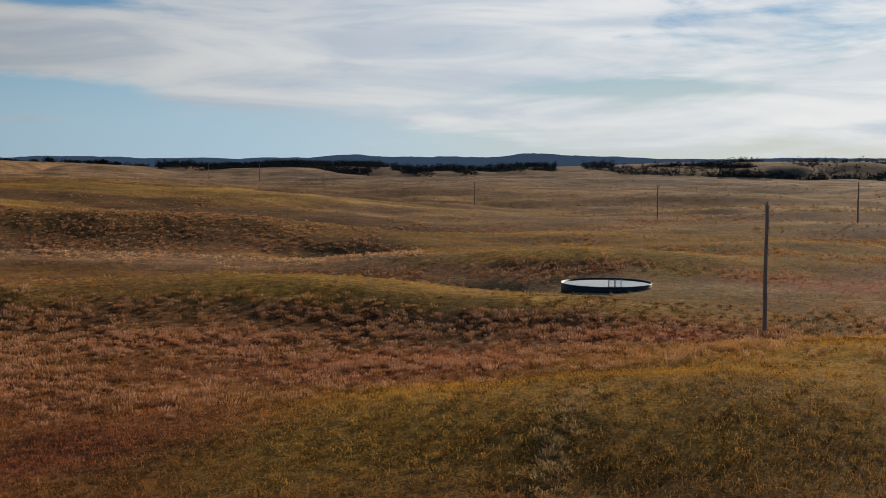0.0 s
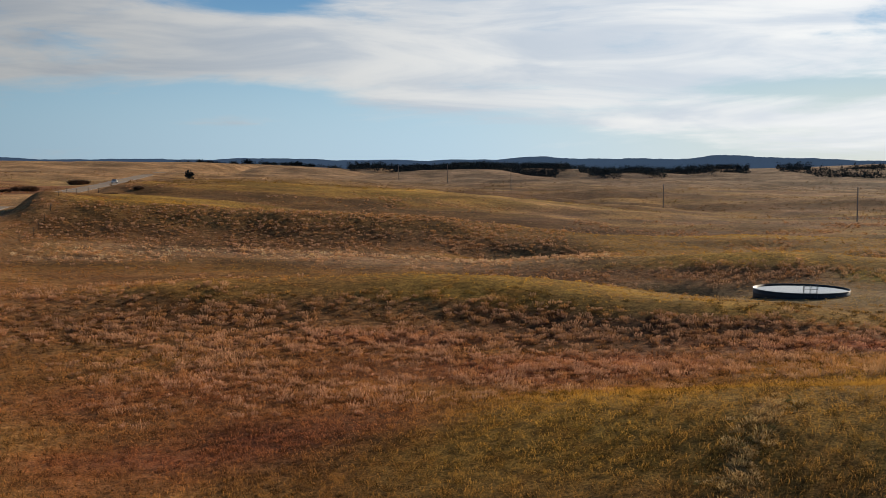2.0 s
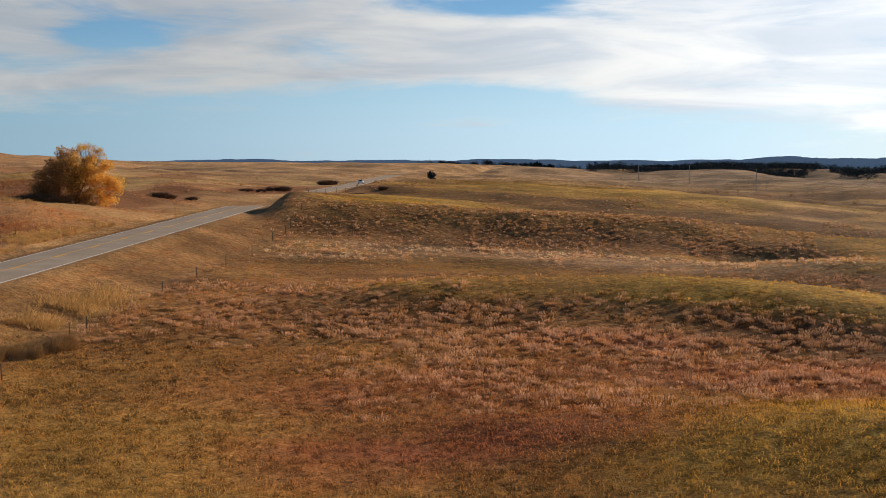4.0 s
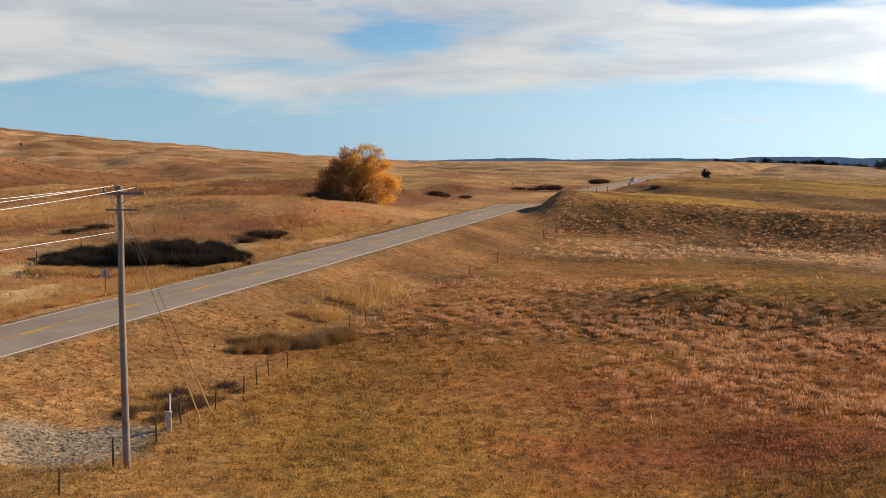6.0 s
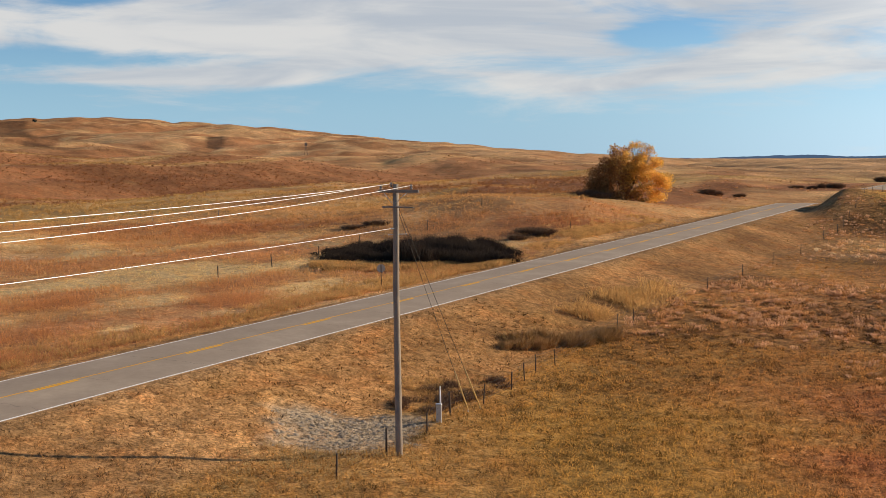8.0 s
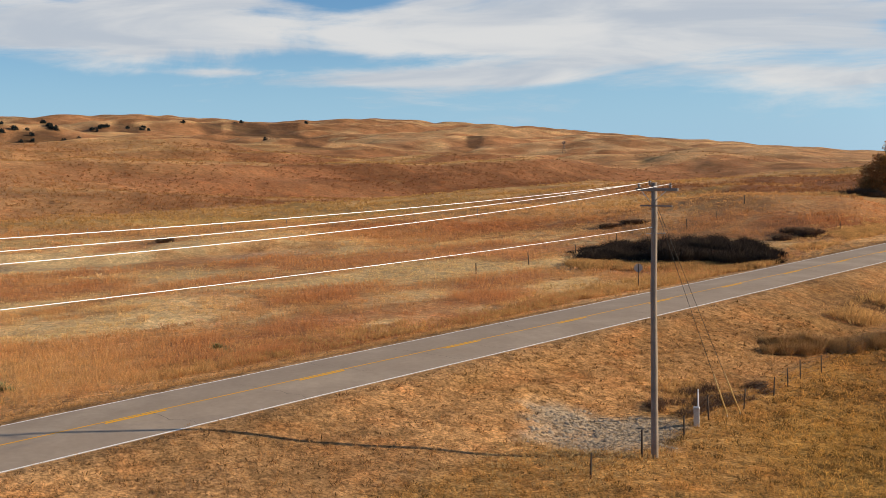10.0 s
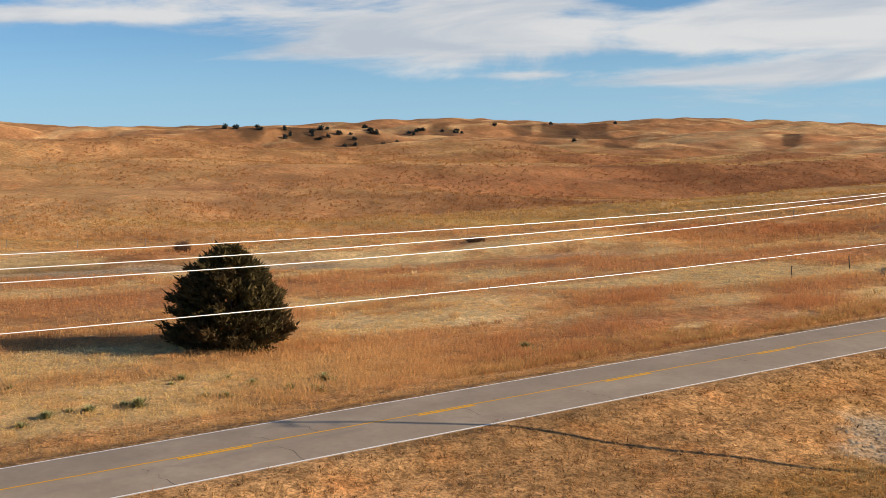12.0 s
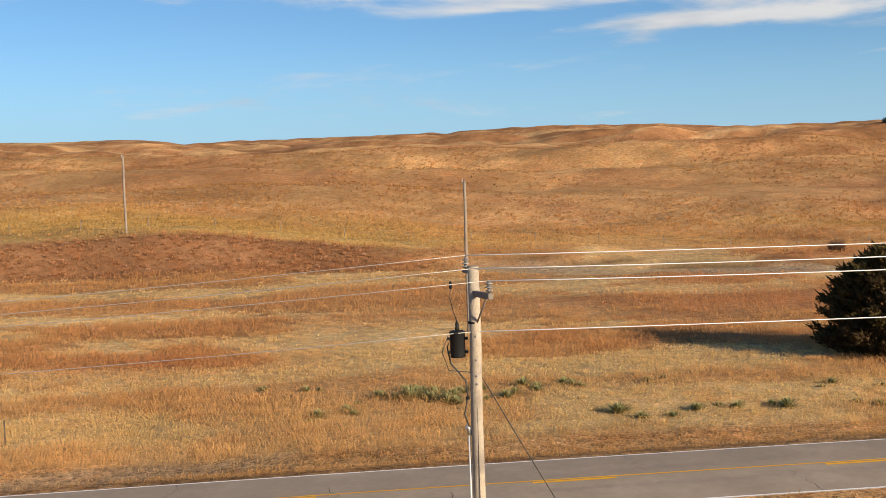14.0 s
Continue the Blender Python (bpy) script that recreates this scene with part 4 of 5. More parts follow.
NEXT_POLE = Vector((TX_BASE.x + 0.10 * 60, TX_BASE.y - 0.99 * 60, 0))
NEXT_POLE.z = z_at(NEXT_POLE.x, NEXT_POLE.y)
for (x1, z1), (x2, y2, z2), x3, sag in (((-0.58, -0.05), (-0.62, -0.12, 0.18), -0.72, 0.26), ((-0.10, 0.02), (0.11, 0.02, -0.03), 0.0, 0.37), ((0.88, -0.05), (0.72, 0.27, -0.22), 0.72, 0.42)):
    a, b = on_pole(END_BASE, x1, -0.18, END_TOP + z1), on_pole(TX_BASE, x2, y2, TX_TOP + z2)
    wire("power_line", "bare bright aluminium conductor strung between wooden poles", a, b, sag, 0.0115, M_WIRE)
    wire("power_line", "bare bright aluminium conductor strung between wooden poles", b, NEXT_POLE + Vector((x3, 0, 8.4 + z2)), 0.9, 0.008, M_DULL_WIRE)
a, b = on_pole(END_BASE, -0.04, -0.30, END_TOP - 1.78), on_pole(TX_BASE, 0.10, 0.0, TX_TOP - 1.22)
wire("neutral_line", "bare bright neutral conductor below the power lines", a, b, 0.17, 0.0115, M_WIRE)
wire("neutral_line", "bare bright neutral conductor below the power lines", b, NEXT_POLE + Vector((0, 0, 7.0)), 0.9, 0.008, M_DULL_WIRE)
wire("guy_cable", "dark twisted cable running from the pole to the verge", on_pole(TX_BASE, 0.10, 0.05, TX_TOP - 1.98), spot(95, 27.2), 0.12, 0.010, M_DARK_WIRE)


def plain_pole(a, r, h, rad, mat, label, lean=0.0, arm=True):
    base = spot(a, r)
    p = thing("utility_pole", label, "utility pole", "prairie line poles", base)
    p.rotation_euler = (radians(lean), 0, radians(a))
    pole_shaft(p, h, rad, rad * 0.75, mat)
    if arm:
        insulator(p, (0, 0, h))
        part("top_pin", bar([(-0.12, 0, h - 0.15), (-0.14, 0, h + 0.25)], 0.02, 6), M_STEEL, p)
        for z in (h - 1.0, h - 1.6):
            part("spool", bar([(0.0, 0.05, z), (0.22, 0.05, z)], 0.03, 6), M_PORCELAIN, p)
    return base + Vector((0, 0, h))


NEAR_GREY = "weathered grey wooden line pole standing in the meadow"
FAR_GREY = "distant thin wooden line pole crossing the prairie"
plain_pole(-15.5, 85, 9.3, 0.15, M_POLE, NEAR_GREY)
row = []
for a, r, h in ((-19.55, 250, 8.0), (-10.4, 300, 8.2), (-1.55, 380, 8.6), (5.8, 480, 8.4), (8.9, 560, 8.4), (11.3, 660, 8.4)):
    row.append(plain_pole(a, r, h, 0.17, M_POLE, FAR_GREY))
for p, q in zip(row, row[1:]):
    wire("power_line", "thin far conductor between prairie poles", p, q, 1.0, 0.012, M_ARM)
plain_pole(104.78, 84, EYE + 84 * math.tan(radians(0.23)) - spot(104.78, 84).z, 0.13, M_POLE, "slim grey wooden line pole beyond the road")
plain_pole(121.05, 143, EYE + 143 * math.tan(radians(1.95)) - spot(121.05, 143).z, 0.16, M_POLE, "slim pale wooden line pole on the grassy bank")


# ---------------------------------------------------------------- fences, signs and roadside furniture
def fence_post(parent, at, h, r, lean, mat=M_POST):
    d = Vector((lean[0], lean[1], 1)).normalized()
    at = Vector(at)
    part("post", bar([at - d * 0.3, at + d * h * 0.55, at + d * h], [r, r, r * 0.92], 7), mat, parent)
    return at + d * h


def fence(label, places, h, r, seed, strands=(0.25, 0.5, 0.75, 0.95), mat=M_POST):
    rng = random.Random(seed)
    f = thing("wire_fence", label, "fence")
    tops = []
    for x, y in places:
        hh = h * rng.uniform(0.88, 1.12)
        lean = (rng.uniform(-0.05, 0.05), rng.uniform(-0.05, 0.05))
        base = Vector((x, y, z_at(x, y)))
        tops.append((base, fence_post(f, base, hh, r * rng.uniform(0.75, 1.2), lean, mat)))
    for k in strands:
        bm = bmesh.new()
        tube(bm, [b.lerp(t, k) for b, t in tops], 0.005, 4)
        part("fence_wire", bm, M_DARK_WIRE, f)
    return f


def build_fences():
    rng = random.Random(12)
    fence("old roadside fence of dark wooden posts and wire", [from_road(s, float(road_line(s)) + d) for s, d in ((36.4, -16.9), (40.8, -16.5), (44.8, -16.2), (48.9, -15.2), (52.9, -15.0), (56.9, -14.7), (59.5, -14.3), (62.0, -13.9), (64.4, -14.1), (76.7, -13.6), (79.0, -14.0), (99.5, -13.6), (111.5, -13.8))], 1.1, 0.042, 1)
    fence("roadside fence climbing the grassy rise", [from_road(s + rng.uniform(-0.8, 0.8), float(road_line(s)) - 13.6) for s in (126, 141, 156, 168, 173, 178, 184, 192, 201, 214, 232, 250)], 1.15, 0.045, 2, (0.5, 0.9))
    fence("fence of thin posts in the meadow across the road", [from_road(s, 62 + 0.06 * s) for s in np.arange(84, 150, 9.0)], 1.2, 0.05, 3)
    fence("fence line of pale thin posts at the hill's foot", [polar(a, 172 - 0.35 * (a - 60)) for a in np.arange(58, 128, 3.1)], 1.3, 0.05, 5, (0.5, 0.9), M_POLE)


build_fences()


def sign_on_post(a, r, h, plate):
    p = thing("road_sign", "small road sign seen from behind on a dark post", "road sign", at=spot(a, r), turn=a)
    part("post", block(bmesh.new(), (0.07, 0.05, h + 0.4), (0, 0, h / 2 - 0.2), None, 0.006), M_POST, p)
    if plate:
        bm = bmesh.new()
        bmesh.ops.create_cone(bm, cap_ends=True, segments=8, radius1=plate, radius2=plate, depth=0.012, matrix=Matrix.Translation((0, 0.035, h - plate * 0.9)) @ Euler((radians(90), radians(22.5), 0)).to_matrix().to_4x4())
        part("plate", bm, M_SIGN, p, "bare aluminium sign plate")


sign_on_post(50.2, 97.0, 2.15, 0.36)
sign_on_post(40.9, 143.0, 1.15, 0.0)
sign_on_post(126.9, 56.0, 1.2, 0.0)


def parked_car():
    """A pale car standing on the far stretch of the road."""
    at = road_point(415, -1.6)
    car = thing("car", "small white car standing on the far road", "car", at=at, turn=ROAD_BEARING)
    body = part("body", block(bmesh.new(), (1.8, 4.4, 0.62), (0, 0, 0.62), None, 0.14), M_CAR, car)
    cabin = bmesh.new()
    block(cabin, (1.5, 2.2, 0.56), (0, -0.2, 1.18), None, 0.16)
    part("cabin", cabin, M_CAR, car)
    part("windscreen", block(bmesh.new(), (1.3, 0.03, 0.4), (0, -1.31, 1.18), None, 0.01), M_BLACK_STEEL, car, "dark glass")
    for x in (-0.8, 0.8):
        part("side_window", block(bmesh.new(), (0.03, 1.8, 0.32), (x * 0.945, -0.2, 1.2), None, 0.01), M_BLACK_STEEL, car, "dark glass")
        for y in (-1.35, 1.35):
            bm = bmesh.new()
            bmesh.ops.create_cone(bm, cap_ends=True, segments=16, radius1=0.32, radius2=0.32, depth=0.2, matrix=Matrix.Translation((x, y, 0.32)) @ Euler((0, radians(90), 0)).to_matrix().to_4x4())
            part("wheel", bm, M_BLACK_STEEL, car)


parked_car()


def pedestal():
    p = thing("utility_pedestal", "pale grey telephone pedestal beside the sandy washout", "utility box", at=spot(47.44, 53.4), turn=47)
    part("cabinet", block(bmesh.new(), (0.26, 0.26, 0.85), (0, 0, 0.38), None, 0.025), M_STEEL, p)
    part("lid", block(bmesh.new(), (0.29, 0.29, 0.10), (0, 0, 0.83), None, 0.03), M_STEEL, p)
    m = thing("marker_post", "thin white cable marker post by the fence", "marker post", at=spot(47.36, 54.2))
    part("stake", bar([(0, 0, -0.2), (0, 0, 1.45)], 0.035, 8), M_PVC, m)
    part("tip", lathe([(0.036, 1.45), (0.04, 1.5), (0.02, 1.58)], 8), M_PVC, m)


pedestal()


# ---------------------------------------------------------------- stock tank
def stock_tank():
    c = spot(-8.0, 116.0, 0.12)
    R, h = 4.45, 0.78
    t = thing("stock_tank", "wide round dark steel stock tank brim-full of water", "water tank", at=c + Vector((0, 0, 0.02)))
    part("wall", lathe([(R, -0.3), (R, 0.10), (R + 0.02, 0.13), (R, 0.16), (R, 0.34), (R + 0.02, 0.37), (R, 0.40), (R, h), (R - 0.05, h), (R - 0.06, -0.25)], 64), M_TANK, t)
    bm = bmesh.new()
    tube(bm, [(R * math.cos(a), R * math.sin(a), h) for a in np.linspace(0, 2 * math.pi, 73)], 0.035, 6, False)
    part("rim", bm, M_RIM, t)
    bm = bmesh.new()
    bmesh.ops.create_circle(bm, cap_ends=True, segments=64, radius=R - 0.03, matrix=Matrix.Translation((0, 0, h - 0.08)))
    part("water", bm, M_WATER, t, "still water mirroring the sky")
    lad = Vector((0.55, -R + 0.02, 0))
    frame_ob = part("ladder", bar([lad + Vector((-0.3, -0.06, -0.1)), lad + Vector((-0.3, -0.06, 1.5)), lad + Vector((-0.3, 0.5, 1.5)), lad + Vector((-0.3, 0.5, 0.5))], 0.03, 6), M_RIM, t)
    for x in (0.3, -0.9):
        part("rail", bar([lad + Vector((x, -0.06, -0.1)), lad + Vector((x, -0.06, 1.5)), lad + Vector((x, 0.5, 1.5)), lad + Vector((x, 0.5, 0.5))], 0.03, 6), M_RIM, frame_ob)
    for z in (0.15, 0.5, 0.85, 1.2, 1.48):
        part("rung", bar([lad + Vector((-0.9, -0.06, z)), lad + Vector((0.3, -0.06, z))], 0.02, 6), M_RIM, frame_ob)


stock_tank()


# ---------------------------------------------------------------- trees and shrubs
def leaf_cloud(centres, n, size, rng, flat=0.5, stretch=1.0, up=0.0):
    """Small four-sided leaves scattered over lumpy shells; centres: rows of x, y, z, radius, squash."""
    c = np.asarray(centres, float)
    w = c[:, 3] ** 2
    pick = rng.choice(len(c), n, p=w / w.sum())
    d = rng.normal(size=(n, 3))
    d /= np.linalg.norm(d, axis=1)[:, None]
    rad = c[pick, 3] * 1.12 * rng.random(n) ** 0.55
    p = c[pick, :3] + d * rad[:, None] * np.stack([np.ones(n), np.ones(n), c[pick, 4]], 1)
    ax = rng.normal(size=(n, 3)) * flat + d
    ax[:, 2] += up
    ax /= np.linalg.norm(ax, axis=1)[:, None]
    side = np.cross(ax, rng.normal(size=(n, 3)))
    side /= np.linalg.norm(side, axis=1)[:, None]
    s = size * rng.uniform(0.6, 1.4, n)[:, None]
    a, b, e, f = p - side * s * 0.5, p + ax * s * stretch * 0.5 + side * 0, p + side * s * 0.5, p - ax * s * stretch * 0.5
    verts = np.stack([a, b, e, f], 1).reshape(-1, 3)
    return verts, np.arange(4 * n).reshape(n, 4)


def limbs(bm, start, way, length, r, depth, rng, ends):
    pts, p, d = [Vector(start)], Vector(start), Vector(way).normalized()
    for i in range(4):
        d = (d + Vector((rng.uniform(-0.18, 0.18), rng.uniform(-0.18, 0.18), rng.uniform(-0.02, 0.12)))).normalized()
        p = p + d * length / 4
        pts.append(p)
    tube(bm, pts, [r * (1 - 0.15 * i) for i in range(5)], 6 if depth else 4, False)
    if depth == 0:
        ends.append(pts[-1])
        return
    for i in range(3):
        out = Vector((rng.uniform(-1, 1), rng.uniform(-1, 1), rng.uniform(-0.1, 0.6)))
        limbs(bm, pts[rng.choice((2, 3, 4))], d * 0.8 + out * 0.8, length * rng.uniform(0.55, 0.75), r * 0.5, depth - 1, rng, ends)


def cottonwood():
    at = spot(38.15, 190)
    tree = thing("cottonwood_tree", "spreading cottonwood in orange and gold autumn leaf", "tree", at=at - Vector((0, 0, 0.15)), turn=38)
    rng, nrng = random.Random(5), np.random.default_rng(5)
    ends = []
    bm = bmesh.new()
    tube(bm, [(0, 0, -0.4), (0.1, 0, 0.6), (0.0, 0.1, 1.6)], [0.55, 0.4, 0.34], 10, False)
    part("trunk", bm, M_BARK, tree)
    for i, (dx, dz) in enumerate(((-1.1, 0.8), (-0.6, 1.2), (0.1, 1.5), (0.6, 1.2), (1.2, 0.8), (0.3, 0.9))):
        bm = bmesh.new()
        limbs(bm, (0, 0, 1.2), (dx, rng.uniform(-0.7, 0.7), dz), rng.uniform(2.6, 3.6), 0.2, 2, rng, ends)
        part("limb", bm, M_BARK, tree)
    lumps = []
    for x, z, rad in ((-1.2, 0.9, 1.7), (3.4, 0.7, 1.5), (1.2, 0.7, 1.4), (5.0, 0.8, 1.3), (-2.8, 1.0, 2.0), (2.2, 1.2, 1.8), (0.0, 3.2, 2.4), (-5.0, 1.2, 1.7), (-5.6, 2.3, 2.0), (-4.6, 3.6, 2.1), (-3.6, 2.2, 2.2), (-3.4, 5.2, 2.0), (-2.0, 3.6, 2.3), (-1.6, 6.2, 1.8), (-0.6, 4.8, 2.2), (0.4, 6.6, 1.6), (1.0, 4.0, 2.2), (1.8, 6.0, 1.5), (2.6, 4.4, 2.1), (3.6, 3.0, 2.0), (4.4, 4.8, 1.6), (5.2, 2.6, 1.9), (5.8, 1.7, 1.3), (-6.4, 1.4, 1.2), (0.4, 2.2, 1.6), (3.8, 1.5, 1.4), (-4.0, 1.2, 1.6)):
        for k in range(4):
            lumps.append((x * 0.95 + rng.uniform(-1.1, 1.1), rng.uniform(-3.2, 3.2) * (1 - abs(x) / 9), z * 1.22 + rng.uniform(-0.9, 0.9), rad * rng.uniform(0.4, 0.78), 0.8))
    v, f = leaf_cloud(lumps, 32000, 0.2, nrng)
    # gold leaves on the lit side, darker russet on the shaded side and inside: shade put into the colour
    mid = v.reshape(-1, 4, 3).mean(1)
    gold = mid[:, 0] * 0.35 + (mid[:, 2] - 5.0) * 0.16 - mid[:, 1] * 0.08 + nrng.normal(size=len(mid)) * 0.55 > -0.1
    for name, chosen, mat in (("golden_crown", gold, M_GOLD_LEAF), ("shaded_russet_crown", ~gold, M_SHADED_RUSSET)):
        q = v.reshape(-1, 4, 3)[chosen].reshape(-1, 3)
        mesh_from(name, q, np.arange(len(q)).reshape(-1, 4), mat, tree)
    bm = bmesh.new()
    tops = []
    for i in range(46):
        x, y = rng.uniform(-0.3, 4.6), rng.uniform(-1.2, 1.2)
        high = 9.7 - 0.12 * (x - 1.2) ** 2 - rng.uniform(0, 1.0)
        foot, tip = Vector((1.0 + x * 0.45, y * 0.5, 6.0)), Vector((x, y, high))
        knee = foot.lerp(tip, 0.55) + Vector((rng.uniform(-0.2, 0.2), 0, 0.1))
        tube(bm, [foot, knee, tip], [0.05, 0.03, 0.012], 3, False)
        for j in range(3):
            at_ = knee.lerp(tip, rng.random())
            tube(bm, [at_, at_ + Vector((rng.uniform(-0.6, 0.6), rng.uniform(-0.5, 0.5), rng.uniform(0.15, 0.6)))], [0.018, 0.008], 3, False)
        tops.append((tip.x, tip.y, tip.z - 0.3, 0.45, 0.8))
    part("twigs", bm, M_TWIG, tree, "pale half-bare twigs at the top")
    v, f = leaf_cloud(tops, 1100, 0.13, nrng)
    mesh_from("thin_crown", v, f, M_GOLD_LEAF, tree)


cottonwood()


def juniper(at, h, radius, n, seed, label, size):
    """A broad conical red cedar of many upswept sprays."""
    nrng, rng = np.random.default_rng(seed), random.Random(seed)
    tree = thing("juniper_tree", label, "tree", at=at - Vector((0, 0, 0.1)))
    part("trunk", bar([(0, 0, -0.3), (0.05, 0, h * 0.5), (0, 0, h * 0.9)], [0.22, 0.14, 0.03], 8), M_BARK, tree)
    # boughs: sprays gathered in tufts along branches
    tufts = 560
    t = nrng.random(tufts) ** 1.35
    ang = nrng.random(tufts) * 2 * math.pi
    lump = 1 + 0.16 * np.sin(ang * 3 + 1.0) + 0.14 * np.sin(ang * 5 + t * 23) + 0.08 * nrng.normal(size=tufts)
    prof = np.interp(t, [0, 0.06, 0.16, 0.4, 0.6, 0.8, 0.93, 1.0], [0.7, 0.93, 1.0, 0.88, 0.70, 0.42, 0.2, 0.06]) * radius * lump
    rad = prof * np.sqrt(nrng.uniform(0.3, 1.0, tufts)) * (1 + 0.10 * np.cos(ang * 2 - 0.6))
    c = np.stack([rad * np.cos(ang) + 0.12 * t * radius, rad * np.sin(ang), h * (0.02 + 0.95 * t)], 1)
    pick = nrng.integers(0, tufts, n)
    out = np.stack([np.cos(ang), np.sin(ang), np.full(tufts, 0.75)], 1)[pick] + nrng.normal(size=(n, 3)) * 0.55
    out /= np.linalg.norm(out, axis=1)[:, None]
    reach = np.stack([np.cos(ang), np.sin(ang), np.full(tufts, 0.3)], 1)[pick] * (nrng.uniform(-0.6, 0.75, n) * radius * 0.13)[:, None]
    p = c[pick] + reach + nrng.normal(size=(n, 3)) * np.array([0.17, 0.17, 0.13]) * radius / 4
    side = np.cross(out, nrng.normal(size=(n, 3)))
    side /= np.linalg.norm(side, axis=1)[:, None]
    s = size * (nrng.uniform(0.5, 1.2, n) + 1.1 * (nrng.random(n) > 0.9))[:, None]
    verts = np.stack([p - side * s * 0.20, p + side * s * 0.20, p + out * s], 1).reshape(-1, 3)
    mesh_from("foliage", verts, np.arange(3 * n).reshape(n, 3), M_JUNIPER, tree)
    return tree


juniper(spot(85.2, 74.5), 6.3, 3.75, 80000, 7, "broad dark green juniper standing in the dry meadow", 0.27)


def bush_mesh(name, n, seed, mat, spread=1.0, h=1.0, blade=0.03):
    """A fan of thin upright stems: one mesh of narrow triangles."""
    rng = np.random.default_rng(seed)
    a = rng.random(n) * 2 * math.pi
    rad = np.sqrt(rng.random(n)) * 0.75 * spread
    foot = np.stack([rad * np.cos(a), rad * np.sin(a), np.zeros(n)], 1)
    tip = foot * rng.uniform(1.0, 1.6, n)[:, None] + rng.normal(size=(n, 3)) * 0.2
    tip[:, 2] = h * rng.uniform(0.45, 1.0, n) * np.sqrt(np.clip(1.1 - (rad / spread) ** 2, 0.1, 1))
    foot[:, 2] = tip[:, 2] * rng.uniform(-0.1, 0.55, n)
    side = rng.normal(size=(n, 3))
    side[:, 2] = 0
    side *= (blade * rng.uniform(0.6, 1.5, n) / np.linalg.norm(side, axis=1))[:, None]
    v = np.stack([foot - side, foot + side, tip], 1).reshape(-1, 3)
    me_ob = mesh_from(name, v, np.arange(3 * n).reshape(n, 3), mat)
    return me_ob


def shrub(label, mat, n, seed, group, blade):
    t = thing("shrub", label, "shrub", group)
    ob = bush_mesh("crown", n, seed, mat, 1.0, 1.0, blade)
    ob.parent = t
    bm = bmesh.new()
    for i in range(7):
        q = random.Random(seed * 10 + i)
        tube(bm, [(0.1 * q.uniform(-1, 1), 0.1 * q.uniform(-1, 1), -0.1), (q.uniform(-0.5, 0.5), q.uniform(-0.5, 0.5), 0.55)], [0.03, 0.012], 4, False)
    part("stem_base", bm, mat, t)
    return t


def stand(template, spots):
    """Puts the template at the first spot and copies of it at the others: bearing, range, width, height, turn."""
    for i, (a, r, w, h, turn) in enumerate(spots):
        m = Matrix.Translation(spot(a, r, 0.05)) @ Euler((0, 0, radians(turn))).to_matrix().to_4x4()
        if i == 0:
            template.scale = (w, w, h)
            template.location, template.rotation_euler = m.translation, (0, 0, radians(turn))
        else:
            c = copy_thing(template, m)
            c.scale = (w, w, h)


rng_s = random.Random(77)
dark = shrub("dark leafless shrub in a dense roadside thicket", M_THICKET, 2200, 3, "thicket across the road", 0.011)
thicket = []
for i in range(84):
    u = rng_s.random() ** 0.9
    tallest = np.interp(u, [0, 0.1, 0.3, 0.6, 0.7, 0.8, 0.92, 1.0], [1.3, 2.2, 2.75, 2.3, 1.4, 1.7, 1.2, 0.45])
    thicket.append((44.0 + 9.0 * u, 117 + rng_s.uniform(-2.5, 9), rng_s.uniform(1.1, 2.1), tallest * rng_s.uniform(0.62, 1.0), rng_s.uniform(0, 360)))
stand(dark, thicket)
low = shrub("low dark brown bush on the grassy bank", M_LOW_BUSH, 1200, 4, "bushes on the banks", 0.02)
stand(low, [(51.5, 150, 1.8, 0.7, 0), (50.4, 152, 2.0, 0.8, 40), (42.2, 140, 1.7, 1.2, 90), (42.9, 142, 2.0, 1.0, 10), (43.5, 137, 1.3, 0.9, 70),
            (29.6, 318, 1.6, 1.2, 20), (30.3, 316, 2.2, 0.9, 60), (34.4, 262, 2.4, 1.5, 0), (34.0, 265, 2.0, 1.3, 50), (32.9, 275, 1.6, 1.0, 0), (28.6, 330, 2.6, 1.9, 0), (29.2, 326, 1.3, 1.6, 30),
            (26.5, 420, 3.2, 2.2, 0), (26.2, 424, 2.6, 1.8, 35), (25.0, 300, 2.4, 1.0, 0), (23.7, 310, 1.5, 1.0, 0), (40.1, 187, 2.6, 1.5, 30), (40.9, 188, 1.7, 1.1, 0), (41.6, 190, 1.4, 0.9, 60), (39.4, 186, 1.6, 1.2, 10),
             (73.1, 146, 1.3, 0.9, 0), (87.3, 146, 1.1, 1.9, 0), (16.6, 235, 1.2, 0.9, 0)])
brown = shrub("brown bare brush along the fence", M_BRUSH, 800, 5, "brush along the fence", 0.012)
def by_road(s, d):
    """Bearing and range of a place beside the road."""
    x, y = from_road(s, float(road_line(s)) + d)
    return math.degrees(math.atan2(-x, y)), math.hypot(x, y)


stand(brown, [(*by_road(65.2 + 7.6 * i / 29 + rng_s.uniform(0, 3.4), -9.9 - 4.2 * i / 29 + rng_s.uniform(-0.5, 0.5)), rng_s.uniform(0.55, 1.1), rng_s.uniform(0.6, 1.2), rng_s.uniform(0, 360)) for i in range(30)])
weeds = shrub("grey-brown dead weeds along the fence posts", M_LOW_BUSH, 500, 8, "weeds along the fence", 0.009)
